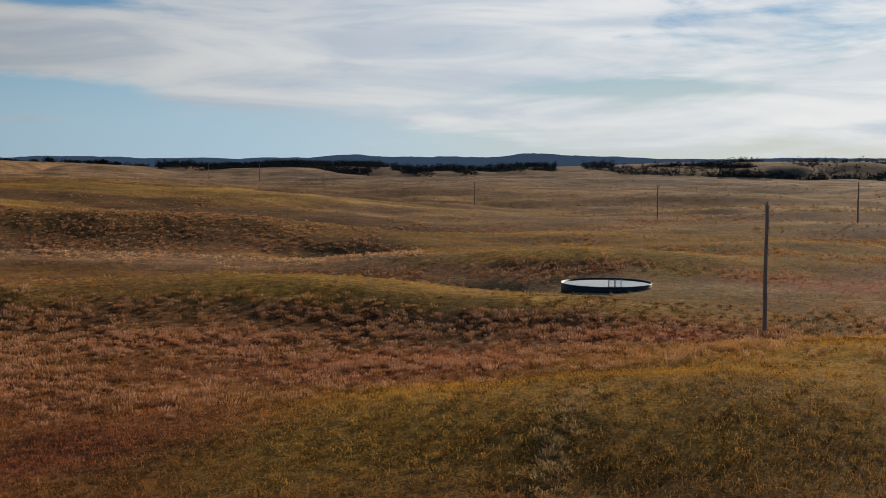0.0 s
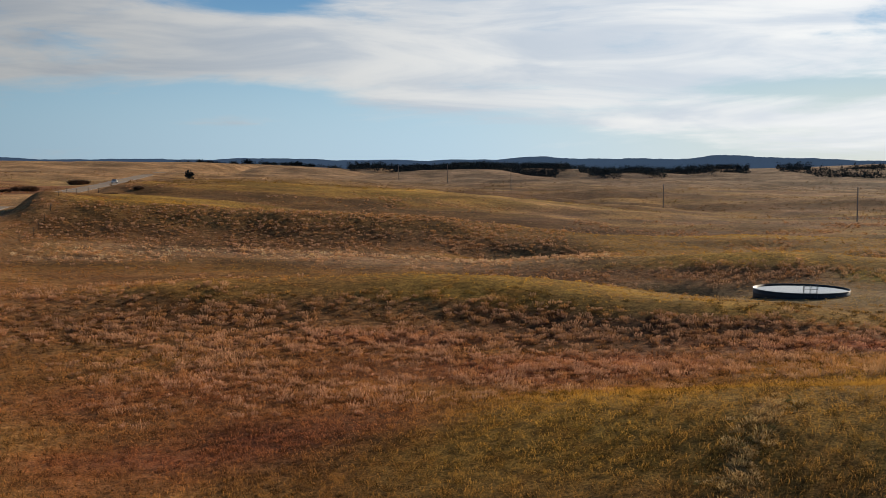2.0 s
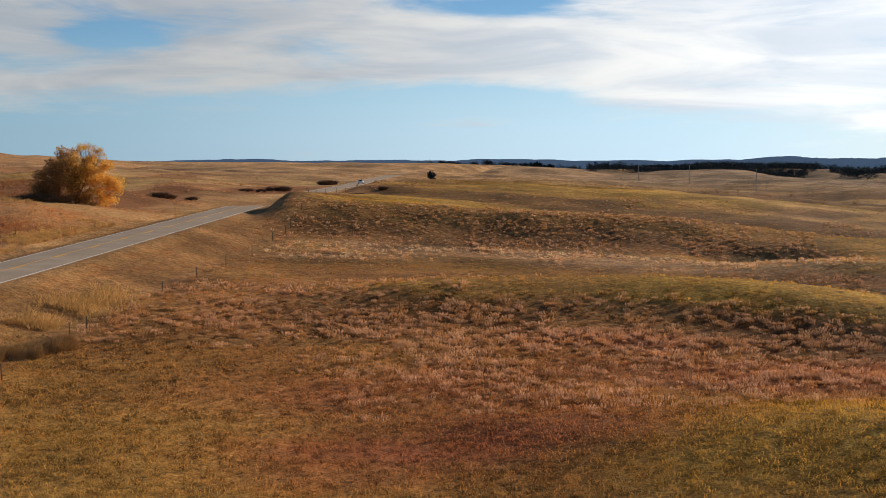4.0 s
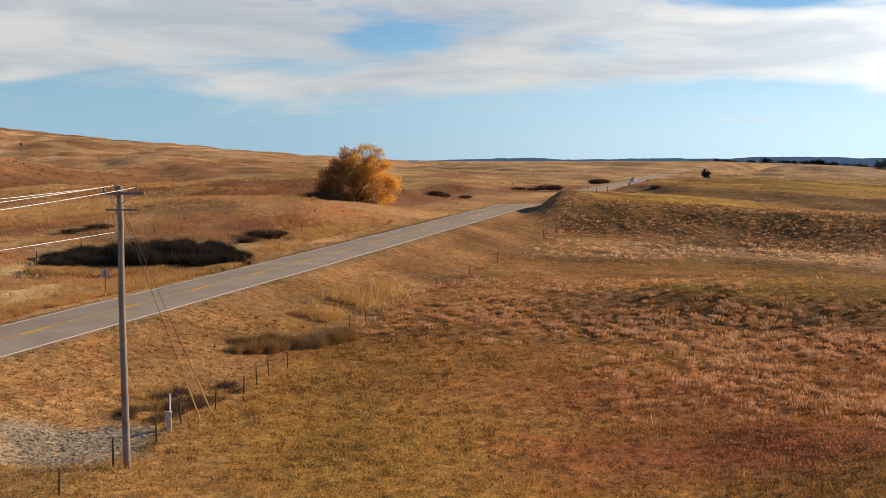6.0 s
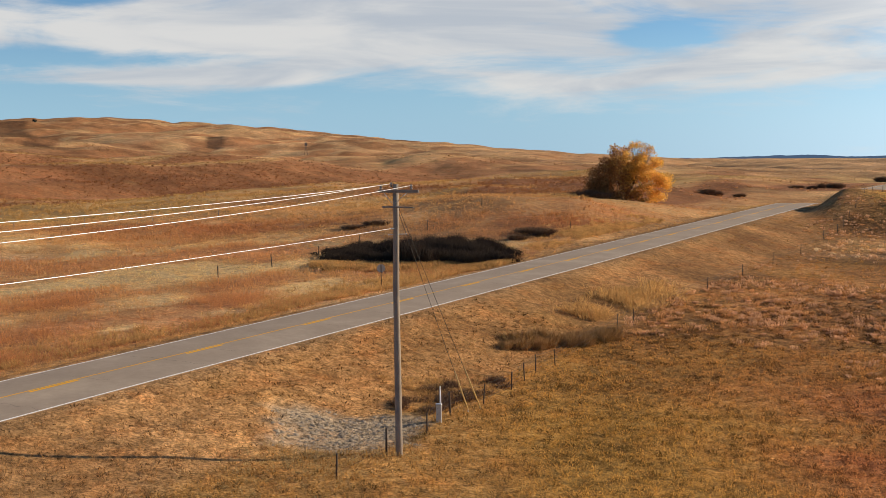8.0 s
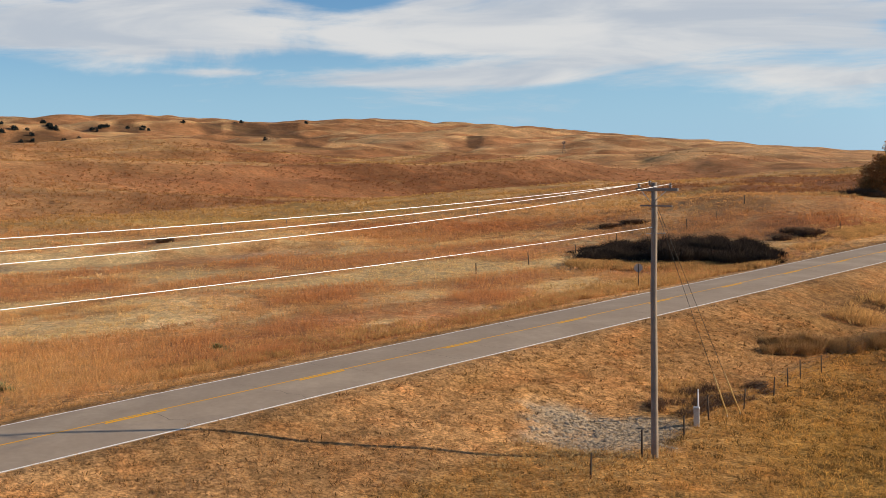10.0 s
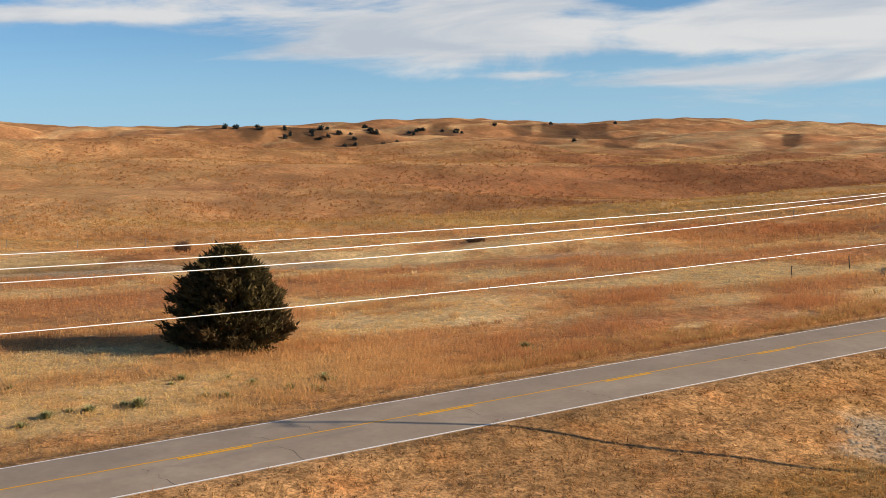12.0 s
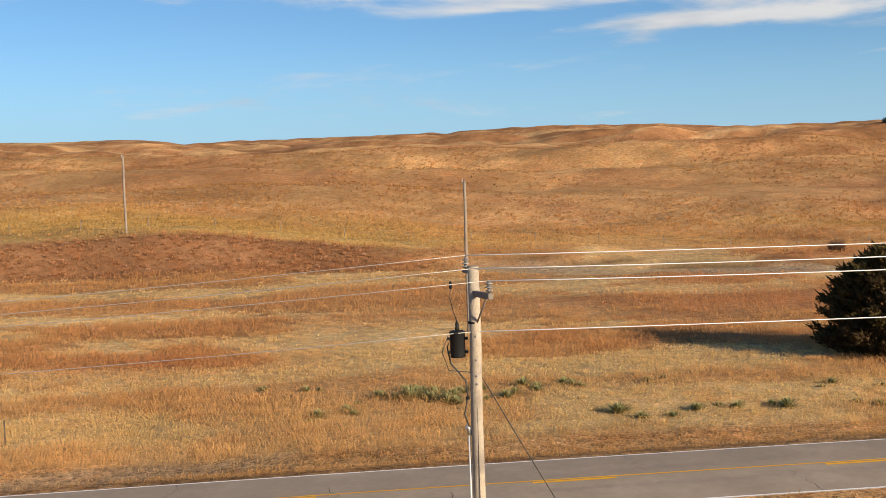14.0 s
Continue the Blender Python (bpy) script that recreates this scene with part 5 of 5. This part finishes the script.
stand(weeds, [(*by_road(47.5 + 11 * rng_s.random(), -12.9 + rng_s.uniform(-1.3, 1.3)), rng_s.uniform(0.4, 0.8), rng_s.uniform(0.35, 0.8), rng_s.uniform(0, 360)) for i in range(26)])


def yucca():
    t = thing("yucca_plant", "spiky grey-green yucca clump in straw-coloured grass", "yucca", "yuccas in the meadow")
    rng = np.random.default_rng(6)
    n = 150
    a, tilt = rng.random(n) * 2 * math.pi, rng.uniform(0.1, 1.25, n)
    d = np.stack([np.cos(a) * np.sin(tilt), np.sin(a) * np.sin(tilt), np.cos(tilt)], 1)
    side = np.stack([-np.sin(a), np.cos(a), 0 * a], 1) * 0.022
    foot = d * 0.08
    mid, tip = d * 0.5, d * rng.uniform(0.75, 1.0, n)[:, None]
    tip[:, 2] -= 0.06
    v = np.stack([foot - side, foot + side, mid + side, tip, mid - side], 1).reshape(-1, 3)
    k = np.arange(n)[:, None] * 5
    f = np.concatenate([k + [0, 1, 2], k + [0, 2, 4], k + [4, 2, 3]])
    mesh_from("leaf_rosette", v, f, M_YUCCA, t)
    return t


rng_y = random.Random(31)
YUCCAS = [(97.6, 55.0, 1.0), (112.3, 57.0, 0.8), (107.8, 60.0, 1.2), (106.6, 60.5, 1.1), (105.6, 60.0, 0.9), (109.2, 61, 0.8), (103.0, 59.5, 0.8), (99.8, 62.5, 0.7), (102.2, 63.0, 0.9), (101.5, 61, 0.6), (110.9, 58, 0.7),
          (93.8, 55.5, 0.7), (91.9, 56, 0.7), (89.6, 56.5, 0.9), (82.4, 59, 0.7), (80.7, 61, 0.8), (80.9, 57.8, 0.7), (84.2, 61, 0.6), (70.8, 71, 0.8), (100.2, 63, 0.8), (96.1, 63, 0.6), (87.6, 63, 0.6), (85.5, 58, 0.6), (112.9, 64, 0.6), (115.0, 65, 0.5)]
YUCCAS += [(a + rng_y.uniform(-1.2, 1.2), r + rng_y.uniform(-1.5, 1.5), w * rng_y.uniform(0.5, 0.8)) for a, r, w in YUCCAS]
YUCCAS += [(rng_y.gauss(106.5, 2.2), rng_y.gauss(60.5, 1.2), rng_y.uniform(0.6, 1.0)) for i in range(14)]
stand(yucca(), [(a, r, w * 1.25, w * 0.75, rng_y.uniform(0, 360)) for a, r, w in YUCCAS])


def far_tree():
    t = thing("juniper_tree", "small dark juniper dotted on the far prairie", "tree", "far junipers")
    rng = np.random.default_rng(9)
    rows = [(rng.uniform(-0.25, 0.25), rng.uniform(-0.25, 0.25), z, 0.42 * (1.1 - z) + 0.1, 0.9) for z in np.linspace(0.15, 0.9, 9)]
    v, f = leaf_cloud(rows, 260, 0.16, rng, 0.6, 1.5, 0.5)
    ob = mesh_from("foliage", v, f, M_WOODS, t)
    part("trunk", bar([(0, 0, -0.1), (0, 0, 0.5)], [0.05, 0.03], 5), M_BARK, t)
    return t


rng_f = random.Random(21)
far_spots = [(21.36, 520, 3.4, 3.8, 0), (20.4, 1250, 9, 5, 0), (20.8, 1255, 8, 5, 30), (20.0, 1240, 7, 4, 0), (124.8, 820, 7, 6, 0), (125.3, 830, 6, 6, 0)]
for a, r, many in ((83.2, 809, 2), (82.0, 817, 3), (80.5, 819, 4), (78.3, 842, 2), (78.0, 835, 3), (76.4, 930, 2), (75.4, 922, 3), (74.0, 940, 4), (74.4, 965, 1), (71.8, 984, 1), (80.6, 803, 2), (79.7, 814, 2), (79.0, 806, 3),
                   (77.6, 739, 3), (77.2, 733, 3), (69.7, 1080, 2), (65.8, 1092, 1), (68.0, 815, 2), (67.8, 810, 1), (86.0, 900, 1), (84.9, 815, 2), (73.0, 1100, 1), (98.4, 900, 1), (91.0, 880, 2)):
    far_spots += [(a + rng_f.gauss(0, 0.28), r + rng_f.uniform(-12, 12), rng_f.uniform(2.2, 4.6), rng_f.uniform(1.8, 3.6), rng_f.uniform(0, 360)) for i in range(many)]
far_spots += [(rng_f.uniform(8, 20), rng_f.uniform(1100, 2200), rng_f.uniform(6, 9), rng_f.uniform(4, 6), 0) for i in range(34)]
stand(far_tree(), far_spots)


def woods():
    """Juniper woods on the dark hills towards the sun: one mass of many small crowns."""
    rng = np.random.default_rng(15)
    rows = []
    # stands: bearings, ranges, how closely the trees grow
    for a0, a1, r0, r1, close in ((12.0, 13.7, 916, 1146, 1), (10.2, 12.2, 1043, 1227, 1), (8.6, 12.0, 916, 1043, 1), (6.2, 10.5, 1043, 1227, 1), (2.6, 8.6, 1054, 1238, 1), (8.6, 10.0, 859, 985, 0.9), (3.6, 9.0, 801, 974, 1.1),
                                  (3.4, 6.2, 974, 1066, 0.7), (2.9, 3.8, 962, 1043, 0.8), (1.5, 2.5, 905, 1031, 0.8), (0.0, 2.0, 801, 997, 1), (-1.7, 0.0, 801, 1077, 1), (-3.9, -1.7, 905, 1112, 0.8), (-5.1, -3.6, 1135, 1250, 1.1),
                                  (-5.5, -4.2, 870, 1008, 1.1), (-4.2, -2.7, 813, 905, 0.25), (-8.3, -6.8, 893, 1089, 0.7), (-14.8, -8.3, 801, 974, 0.35), (-11.8, -9.8, 1158, 1284, 0.8), (-14.3, -11.4, 1112, 1296, 0.3), (-14.9, -12.4, 974, 1181, 0.9),
                                  (-16.6, -13.2, 790, 893, 1), (-26.8, -16.4, 790, 870, 0.9), (-26.8, -19.8, 1008, 1273, 1), (-19.8, -16.6, 882, 1112, 0.18), (-14.5, -11.8, 1227, 1296, 0.6), (-26.8, -16.1, 1112, 1307, 0.12), (-15.3, -14.5, 1250, 1319, 0.8), (14, 22, 1350, 2100, 0.03)):
        for i in range(int(radians(a1 - a0) * (r0 + r1) / 2 * (r1 - r0) / 17 * close)):
            a, r = rng.uniform(a0, a1), rng.uniform(r0, r1)
            x, y = polar(a, r)
            px, py = np.array([x]), np.array([y])
            inside = min(a - a0, a1 - a) / (a1 - a0) * 4 + min(r - r0, r1 - r) / (r1 - r0) * 4
            if inside + 2.4 * float(fbm(px, py, 45, 81, 3)[0]) < 0.5 - 0.7 * (close < 0.3):
                continue
            rows.append((x, y, 2.0 + 4.0 * rng.random() ** 1.5))
    rows = np.array(rows)
    z = height(rows[:, 0], rows[:, 1])
    lumps = np.concatenate([np.stack([rows[:, 0] + rng.normal(size=len(rows)) * 0.6, rows[:, 1], z + rows[:, 2] * k, rows[:, 2] * w, np.full(len(rows), 1.1)], 1) for k, w in ((0.25, 0.46), (0.55, 0.38), (0.82, 0.22))])
    v, f = leaf_cloud(lumps, 185000, 1.25, rng, 1.0, 1.0, 0.0)
    v = v.reshape(-1, 4, 3)[:, :3].reshape(-1, 3)
    tagged(mesh_from("woods", v, np.arange(len(v)).reshape(-1, 3), M_WOODS), "dark juniper woods covering the far hills", "woods", kind="stuff")


woods()


def windmill():
    at = spot(53.75, 760)
    h = 7.6
    w = thing("windmill", "small steel farm windmill on the far range", "windmill", at=at, turn=53)
    for sx, sy in ((-1, -1), (1, -1), (1, 1), (-1, 1)):
        part("leg", bar([(sx * 1.0, sy * 1.0, -0.2), (sx * 0.15, sy * 0.15, h - 1)], 0.10, 5), M_ARM, w)
    for z, k in ((1.8, 0.8), (3.8, 0.55)):
        for p, q in (((-k, -k), (k, -k)), ((k, -k), (k, k)), ((k, k), (-k, k)), ((-k, k), (-k, -k))):
            part("girt", bar([(*p, z), (*q, z)], 0.05, 4), M_ARM, w)
    wheel = part("wheel", bar([(0, -0.5, h - 0.8), (0, 0.3, h - 0.8)], 0.15, 8), M_ARM, w)
    for i in range(14):
        a = 2 * math.pi * i / 14
        rot = Euler((0, -a, 0)).to_matrix() @ Euler((radians(25), 0, 0)).to_matrix()
        part("blade", block(bmesh.new(), (0.9, 0.02, 0.26), Vector((math.cos(a) * 0.75, -0.45, math.sin(a) * 0.75 + h - 0.8)), rot), M_ARM, wheel)
    part("tail_vane", block(bmesh.new(), (0.03, 1.2, 0.6), (0, 1.3, h - 0.8), None, 0.005), M_ARM, w)


windmill()


def clods():
    """Dry clods and trampled crumbs on the bare sand beside the pole."""
    rng = np.random.default_rng(44)
    verts, faces = [], []
    n = 0
    while n < 640:
        a, r = rng.normal(51.3, 2.4), rng.normal(51, 2.8)
        x, y = polar(a, r)
        c, sandy = cover(np.array([x]), np.array([y]))
        if sandy[0] < 0.35:
            continue
        h = rng.uniform(0.03, 0.11)
        ang = rng.random(5) * 0.6 + np.arange(5) * 1.2566
        ring = np.stack([x + np.cos(ang) * h * rng.uniform(0.9, 2.0, 5), y + np.sin(ang) * h * rng.uniform(0.9, 2.0, 5), np.full(5, z_at(x, y) - 0.02)], 1)
        tip = np.array([[x + rng.normal() * 0.02, y + rng.normal() * 0.02, ring[0, 2] + h]])
        k = len(verts) * 6
        verts.append(np.concatenate([ring, tip]))
        faces += [(k + i, k + (i + 1) % 5, k + 5) for i in range(5)]
        n += 1
    tagged(mesh_from("sand_clods", np.concatenate(verts), np.array(faces), M_CLOD), "grey clods of trampled dry sand", "clods", kind="stuff")


clods()


# ---------------------------------------------------------------- grass: many separate blades
def grass(name, label, x, y, tall, blades, rgb, rng, tilt=65.0, heads=(0.55, 1.2), plume=0.05, foot=0.12):
    """Domed tufts of feathery stems at the places given: each stem one sliver, thin at its foot and wide at its head."""
    n = len(x)
    z = height(x, y)
    k = n * blades
    rep = lambda v: np.repeat(v, blades)
    X, Y, Z, T = rep(x), rep(y), rep(z), rep(tall)
    a = rng.random(k) * 2 * math.pi
    lean = np.radians(tilt) * np.sqrt(rng.random(k))
    long = T * rng.uniform(0.7, 1.1, k) / np.sqrt(np.cos(lean) ** 2 + (np.sin(lean) / 0.9) ** 2)
    r0 = foot * T * rng.random(k)
    ca, sa = np.cos(a), np.sin(a)
    base = np.stack([X + r0 * ca, Y + r0 * sa, Z - 0.02], 1)
    drift = rng.normal(size=(n, 2)).repeat(blades, 0) * 0.12 * T[:, None]
    top = base + np.stack([ca * np.sin(lean) * long + drift[:, 0], sa * np.sin(lean) * long + drift[:, 1], np.cos(lean) * long], 1)
    b = rng.random(k) * math.pi
    half = plume * rng.uniform(0.5, 1.4, k) * np.clip(np.hypot(X, Y) / 60, 0.8, 4)
    side = np.stack([np.cos(b) * half, np.sin(b) * half, half * rng.uniform(-0.6, 0.6, k)], 1)
    v = np.stack([base, top - side, top + side], 1).reshape(-1, 3)
    ob = mesh_from(name, v, np.arange(3 * k).reshape(k, 3), M_GRASS)
    full = np.repeat(np.repeat(rgb, blades, 0), 3, 0).reshape(k, 3, 3) * np.array((heads[0], heads[1], heads[1]))[None, :, None]      # seed heads are paler; feet are darkened, their shade put into the colour
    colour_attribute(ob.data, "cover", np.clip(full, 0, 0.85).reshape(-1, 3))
    tagged(ob, label, "grass", kind="stuff")


def scatter(n, r0, r1, rng, a0=-24, a1=130):
    a, r = np.radians(rng.uniform(a0, a1, n)), rng.uniform(r0, r1, n)
    return -r * np.sin(a), r * np.cos(a)


def off_road(x, y, margin=4.0):
    s, n = road_axes(x, y)
    return np.abs(n - road_line(s)) > margin


def near_and_far(name, label, x, y, tall, blades, far_blades, rgb, rng, limit, tilt, heads, plume, foot):
    """Fine stems close by, fewer and wider ones farther off."""
    near = np.hypot(x, y) < limit
    grass(name, label, x[near], y[near], tall[near], blades, rgb[near], rng, tilt, heads, plume, foot)
    grass(name, label, x[~near], y[~near], tall[~near], far_blades, rgb[~near], rng, tilt, heads, plume * 1.3, foot)


def build_grass():
    rng = np.random.default_rng(3)
    # short sward everywhere
    for count, r0, r1, blades, plume in ((80000, 35, 80, 5, 0.0135), (38000, 80, 220, 4, 0.022)):
        x, y = scatter(count, r0, r1, rng)
        c, sandy = cover(x, y)
        s, n = road_axes(x, y)
        d = n - road_line(s)
        keep = off_road(x, y, 3.7) & (rng.random(len(x)) > 0.75 * (d < 0) * (d > -13)) & (rng.random(len(x)) > sandy * 0.93) & (rng.random(len(x)) > creek_side(x, y))
        x, y, c = x[keep], y[keep], c[keep]
        s, n = road_axes(x, y)
        d = n - road_line(s)
        mown = (np.abs(d) < 12.5) & (d < 0) | (np.abs(d) < 8.5)
        tall = rng.uniform(0.12, 0.30, len(x)) * np.where(mown, 0.95, 1.0)
        tint = c * rng.uniform(0.74, 1.12, len(x))[:, None] * np.array([1.06, 1.0, 0.88])
        grass("short_grass", "short dry prairie grass", x, y, tall, blades, tint * (1 + 0.15 * (d < -13))[:, None], rng, 55.0, (0.6, 1.26), plume, 0.8)
    # standing grass of the meadow across the road, in drifts of straw and rust
    x, y = scatter(52000, 46, 190, rng, 38, 130)
    s, n = road_axes(x, y)
    d = n - road_line(s)
    drift = fbm(x, y, 20, 93) + 0.6 * fbm(x, y, 6, 94, 2)
    c, sandy = cover(x, y)
    keep = (d > 8.6) & (rng.random(len(x)) < smooth(drift, -0.9, 0.2) * (1 - sandy) * (1 - creek_side(x, y)))
    x, y, c, drift = x[keep], y[keep], c[keep], drift[keep]
    rusty = smooth(fbm(x, y / 1.0, 15, 99) + 0.3 * fbm(x, y, 4, 90, 2), 0.15, 0.5)
    tint = blend(c, (0.48, 0.24, 0.115), rusty * 0.15) * rng.uniform(1.02, 1.14, len(x))[:, None] * np.array([0.97, 0.92, 0.84])
    stand_of = meadow_drift(x, y)
    tall = rng.uniform(0.22, 0.5, len(x)) * (1.0 + 0.4 * (1 - smooth(stand_of, -0.26, -0.10)) - 0.4 * smooth(stand_of, 0.03, 0.2))
    near_and_far("meadow_grass", "standing dry meadow grass in straw and rust drifts", x, y, tall, 26, 9, tint, rng, 95, 34.0, (0.74, 1.16), 0.0085, 1.8)
    # bunch grass: reddish tufts with pale heads, thickest in the low ground and on the shady slopes
    x, y = scatter(190000, 36, 330, rng)
    s, n = road_axes(x, y)
    d = n - road_line(s)
    up = relief(x, y)
    a = np.degrees(np.arctan2(-x, y))
    want = smooth(-0.4 * up + 1.0 * shady_side(x, y) + 0.8 * fbm(x, y, 30, 91) + 0.35 * fbm(x, y, 9, 92), 0.0, 0.9) * (d < -13)
    for a0, r0, across, deep in ((11, 76, 20, 14), (24, 84, 14, 10), (-8, 72, 16, 9), (30, 100, 14, 16)):
        want = np.maximum(want, 1.2 * spot_mask(x, y, a0, r0, across, deep) * smooth(fbm(x, y, 12, 98), -0.6, 0.3) * (d < -13))
    want = np.maximum(want, 0.35 * smooth(fbm(x, y, 24, 93) + 0.5 * fbm(x, y, 8, 94), 0.0, 0.7) * (d > 10))
    want = np.maximum(want, 0.9 * (np.abs(np.hypot(x, y) - 178) < 14) * (a > 3) * (a < 34))
    valley = (1 - smooth(np.abs(np.hypot(x, y) - 150 - 14 * fbm(x, y, 55, 41)), 5, 13)) * (a > 1) * (a < 31) * (d < -13)
    want = np.maximum(want, valley * smooth(fbm(x, y, 13, 88), -0.7, 0.4))
    want = np.maximum(want, 1.2 * bank_face(np.hypot(x, y), a)) * (1 - creek_side(x, y))
    clumped = smooth(fbm(x, y, 5.5, 86, 2), -0.55, 0.35)
    by_cut = (d > -9.5) & (s > 115) & (s < 240)
    keep = ~by_cut & (rng.random(len(x)) < want * 0.8 * (0.12 + clumped) * (1 - 0.97 * smooth(spot_mask(x, y, -8.5, 117, 15, 10), 0.25, 0.5))) & (spot_mask(x, y, -8, 47, 20, 9) < 0.25) & (np.hypot(x, y) > 49 + 10 * smooth(a, 14, 24) + 20 * smooth(a, 24, 32) + 8 * fbm(x, y, 9, 87, 2))
    x, y, d, valley = x[keep], y[keep], d[keep], valley[keep]
    c, sandy = cover(x, y)
    head = np.where((rng.random(len(x)) < np.where(d > 0, 0.1, 0.65))[:, None], np.asarray((0.55, 0.325, 0.205)), np.asarray(RUST) * 0.95)
    tint = (c * 0.4 + head * 0.6) * rng.uniform(0.8, 1.3, len(x))[:, None] * (1 + 0.08 * smooth(np.degrees(np.arctan2(-x, y)), 6, 18))[:, None]
    # tufts on slopes away from the sun toned down: shade put into their colour
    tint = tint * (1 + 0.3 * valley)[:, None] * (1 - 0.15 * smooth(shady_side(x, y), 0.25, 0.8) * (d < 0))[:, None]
    tall = (0.2 + 0.42 * rng.random(len(x)) ** 1.6) * (1 - 0.2 * smooth(np.hypot(x, y), 120, 200))
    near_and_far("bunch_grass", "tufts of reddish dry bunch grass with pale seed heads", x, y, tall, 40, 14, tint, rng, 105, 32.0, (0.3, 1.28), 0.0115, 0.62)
    # tall orange grass along the far shoulder and by the fence brush
    ss, dd = rng.uniform(26, 160, 6000), rng.gamma(2.2, 0.9, 6000) + 8.4
    x1, y1 = from_road(ss, road_line(ss) + dd)
    ss, dd = rng.normal(83, 5.5, 2600), rng.normal(-10.6, 1.2, 2600)
    x2, y2 = from_road(ss, road_line(ss) + dd)
    ss, dd = rng.normal(53.6, 1.5, 420), rng.normal(-11.2, 1.0, 420)
    x4, y4 = from_road(ss, road_line(ss) + dd)
    x3, y3 = polar_many(rng.uniform(43.3, 53.5, 3200), rng.normal(113.2, 1.0, 3200))
    x, y = np.concatenate([x1, x2, x3, x4]), np.concatenate([y1, y2, y3, y4])
    boost = np.concatenate([np.ones(len(x1)), np.full(len(x2), 1.5), np.full(len(x3), 1.3), np.full(len(x4), 0.6)])
    keep = (rng.random(len(x)) < smooth(fbm(x, y, 11, 95), -0.5, 0.4)) & off_road(x, y, 7)
    x, y, boost = x[keep], y[keep], boost[keep]
    tint = np.asarray((0.53, 0.315, 0.12)) * rng.uniform(0.75, 1.25, len(x))[:, None]
    grass("tall_grass", "tall orange-tan roadside grass", x, y, rng.uniform(0.2, 0.5, len(x)) * boost, 22, tint, rng, 38.0, (0.8, 1.1), 0.012, 0.9)
    # knotty tufts of the mown verge and the pasture beside it
    x, y = scatter(30000, 36, 82, rng, 14, 125)
    s, n = road_axes(x, y)
    d = n - road_line(s)
    c, sandy = cover(x, y)
    keep = (d < -3.9) & (rng.random(len(x)) > sandy)
    x, y, c = x[keep], y[keep], c[keep]
    tint = c * rng.choice([0.22, 0.45, 0.7, 0.95], len(x))[:, None]
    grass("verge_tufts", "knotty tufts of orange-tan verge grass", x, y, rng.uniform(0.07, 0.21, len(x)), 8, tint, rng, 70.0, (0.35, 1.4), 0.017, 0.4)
    # low tussocks dotted over the grazed pasture, their shadow put into a dark tint
    x, y = scatter(7000, 40, 100, rng, -22, 60)
    s, n = road_axes(x, y)
    keep = (n - road_line(s) < -15) & (rng.random(len(x)) < smooth(fbm(x, y, 14, 83), -0.6, 0.4))
    x, y = x[keep], y[keep]
    c, sandy = cover(x, y)
    grass("pasture_tussocks", "low tussocks in the grazed pasture, tinted dark for their shadows", x, y, rng.uniform(0.15, 0.32, len(x)), 24, c * rng.uniform(0.2, 0.6, len(x))[:, None], rng, 60.0, (0.35, 1.1), 0.014, 1.0)
    # rusty tussocks over the first slope across the road
    x, y = scatter(44000, 150, 400, rng, 40, 130)
    c, sandy = cover(x, y)
    keep = (rng.random(len(x)) < smooth(fbm(x, y, 40, 80) + 0.5 * fbm(x, y, 9, 79, 2), -0.7, 0.3)) & (rng.random(len(x)) > creek_side(x, y))
    x, y, c = x[keep], y[keep], c[keep]
    grass("slope_tussocks", "rusty bunch grass stippling the slope", x, y, rng.uniform(0.3, 0.62, len(x)), 7, c * rng.uniform(0.62, 0.95, len(x))[:, None] * np.array([1.06, 1.0, 0.88]), rng, 30.0, (0.66, 1.16), 0.016, 0.7)
    # a line of straw and weeds down the near shoulder
    k = 120
    t = rng.random(k)
    x, y = polar_many(-5.0 - 2.0 * t ** 1.3 + rng.normal(size=k) * 0.6, 39 + 10 * t + rng.normal(size=k) * 0.5)
    weedy = rng.random(k) < 0.12
    tint = np.where(weedy[:, None], np.asarray((0.13, 0.13, 0.05)), np.asarray((0.58, 0.40, 0.17))) * rng.uniform(0.7, 1.1, k)[:, None]
    grass("straw_tufts", "bleached straw tufts and green weeds in a line", x, y, rng.uniform(0.12, 0.34, k), 60, tint, rng, 72.0, (0.6, 1.2), 0.012, 0.6)
    # flattened straw round the edge of the washout
    k = 420
    ss, dd = rng.normal(39.5, 3.2, k), rng.normal(-14.6, 1.5, k)
    x, y = from_road(ss, road_line(ss) + dd)
    keep = washout(ss, dd) < 0.75
    x, y = x[keep], y[keep]
    tint = np.asarray((0.60, 0.42, 0.19)) * rng.uniform(0.5, 1.1, len(x))[:, None]
    grass("flattened_straw", "flattened pale straw beside the bare sand", x, y, rng.uniform(0.14, 0.34, len(x)), 26, tint, rng, 88.0, (0.8, 1.1), 0.012, 0.8)
    # coarser tussocks on the far slopes
    x, y = scatter(26000, 330, 700, rng)
    c, sandy = cover(x, y)
    keep = (fbm(x, y, 45, 96) + 0.5 * fbm(x, y, 14, 97) > -0.15) & off_road(x, y, 6)
    x, y, c = x[keep], y[keep], c[keep]
    grass("far_tussocks", "tussocks of dry grass on the far slopes", x, y, rng.uniform(0.3, 0.8, len(x)), 5, c * rng.uniform(0.6, 0.85, len(x))[:, None], rng, 65.0, (0.7, 1.1), 0.03, 0.8)


def polar_many(a, r):
    a = np.radians(a)
    return -r * np.sin(a), r * np.cos(a)


build_grass()
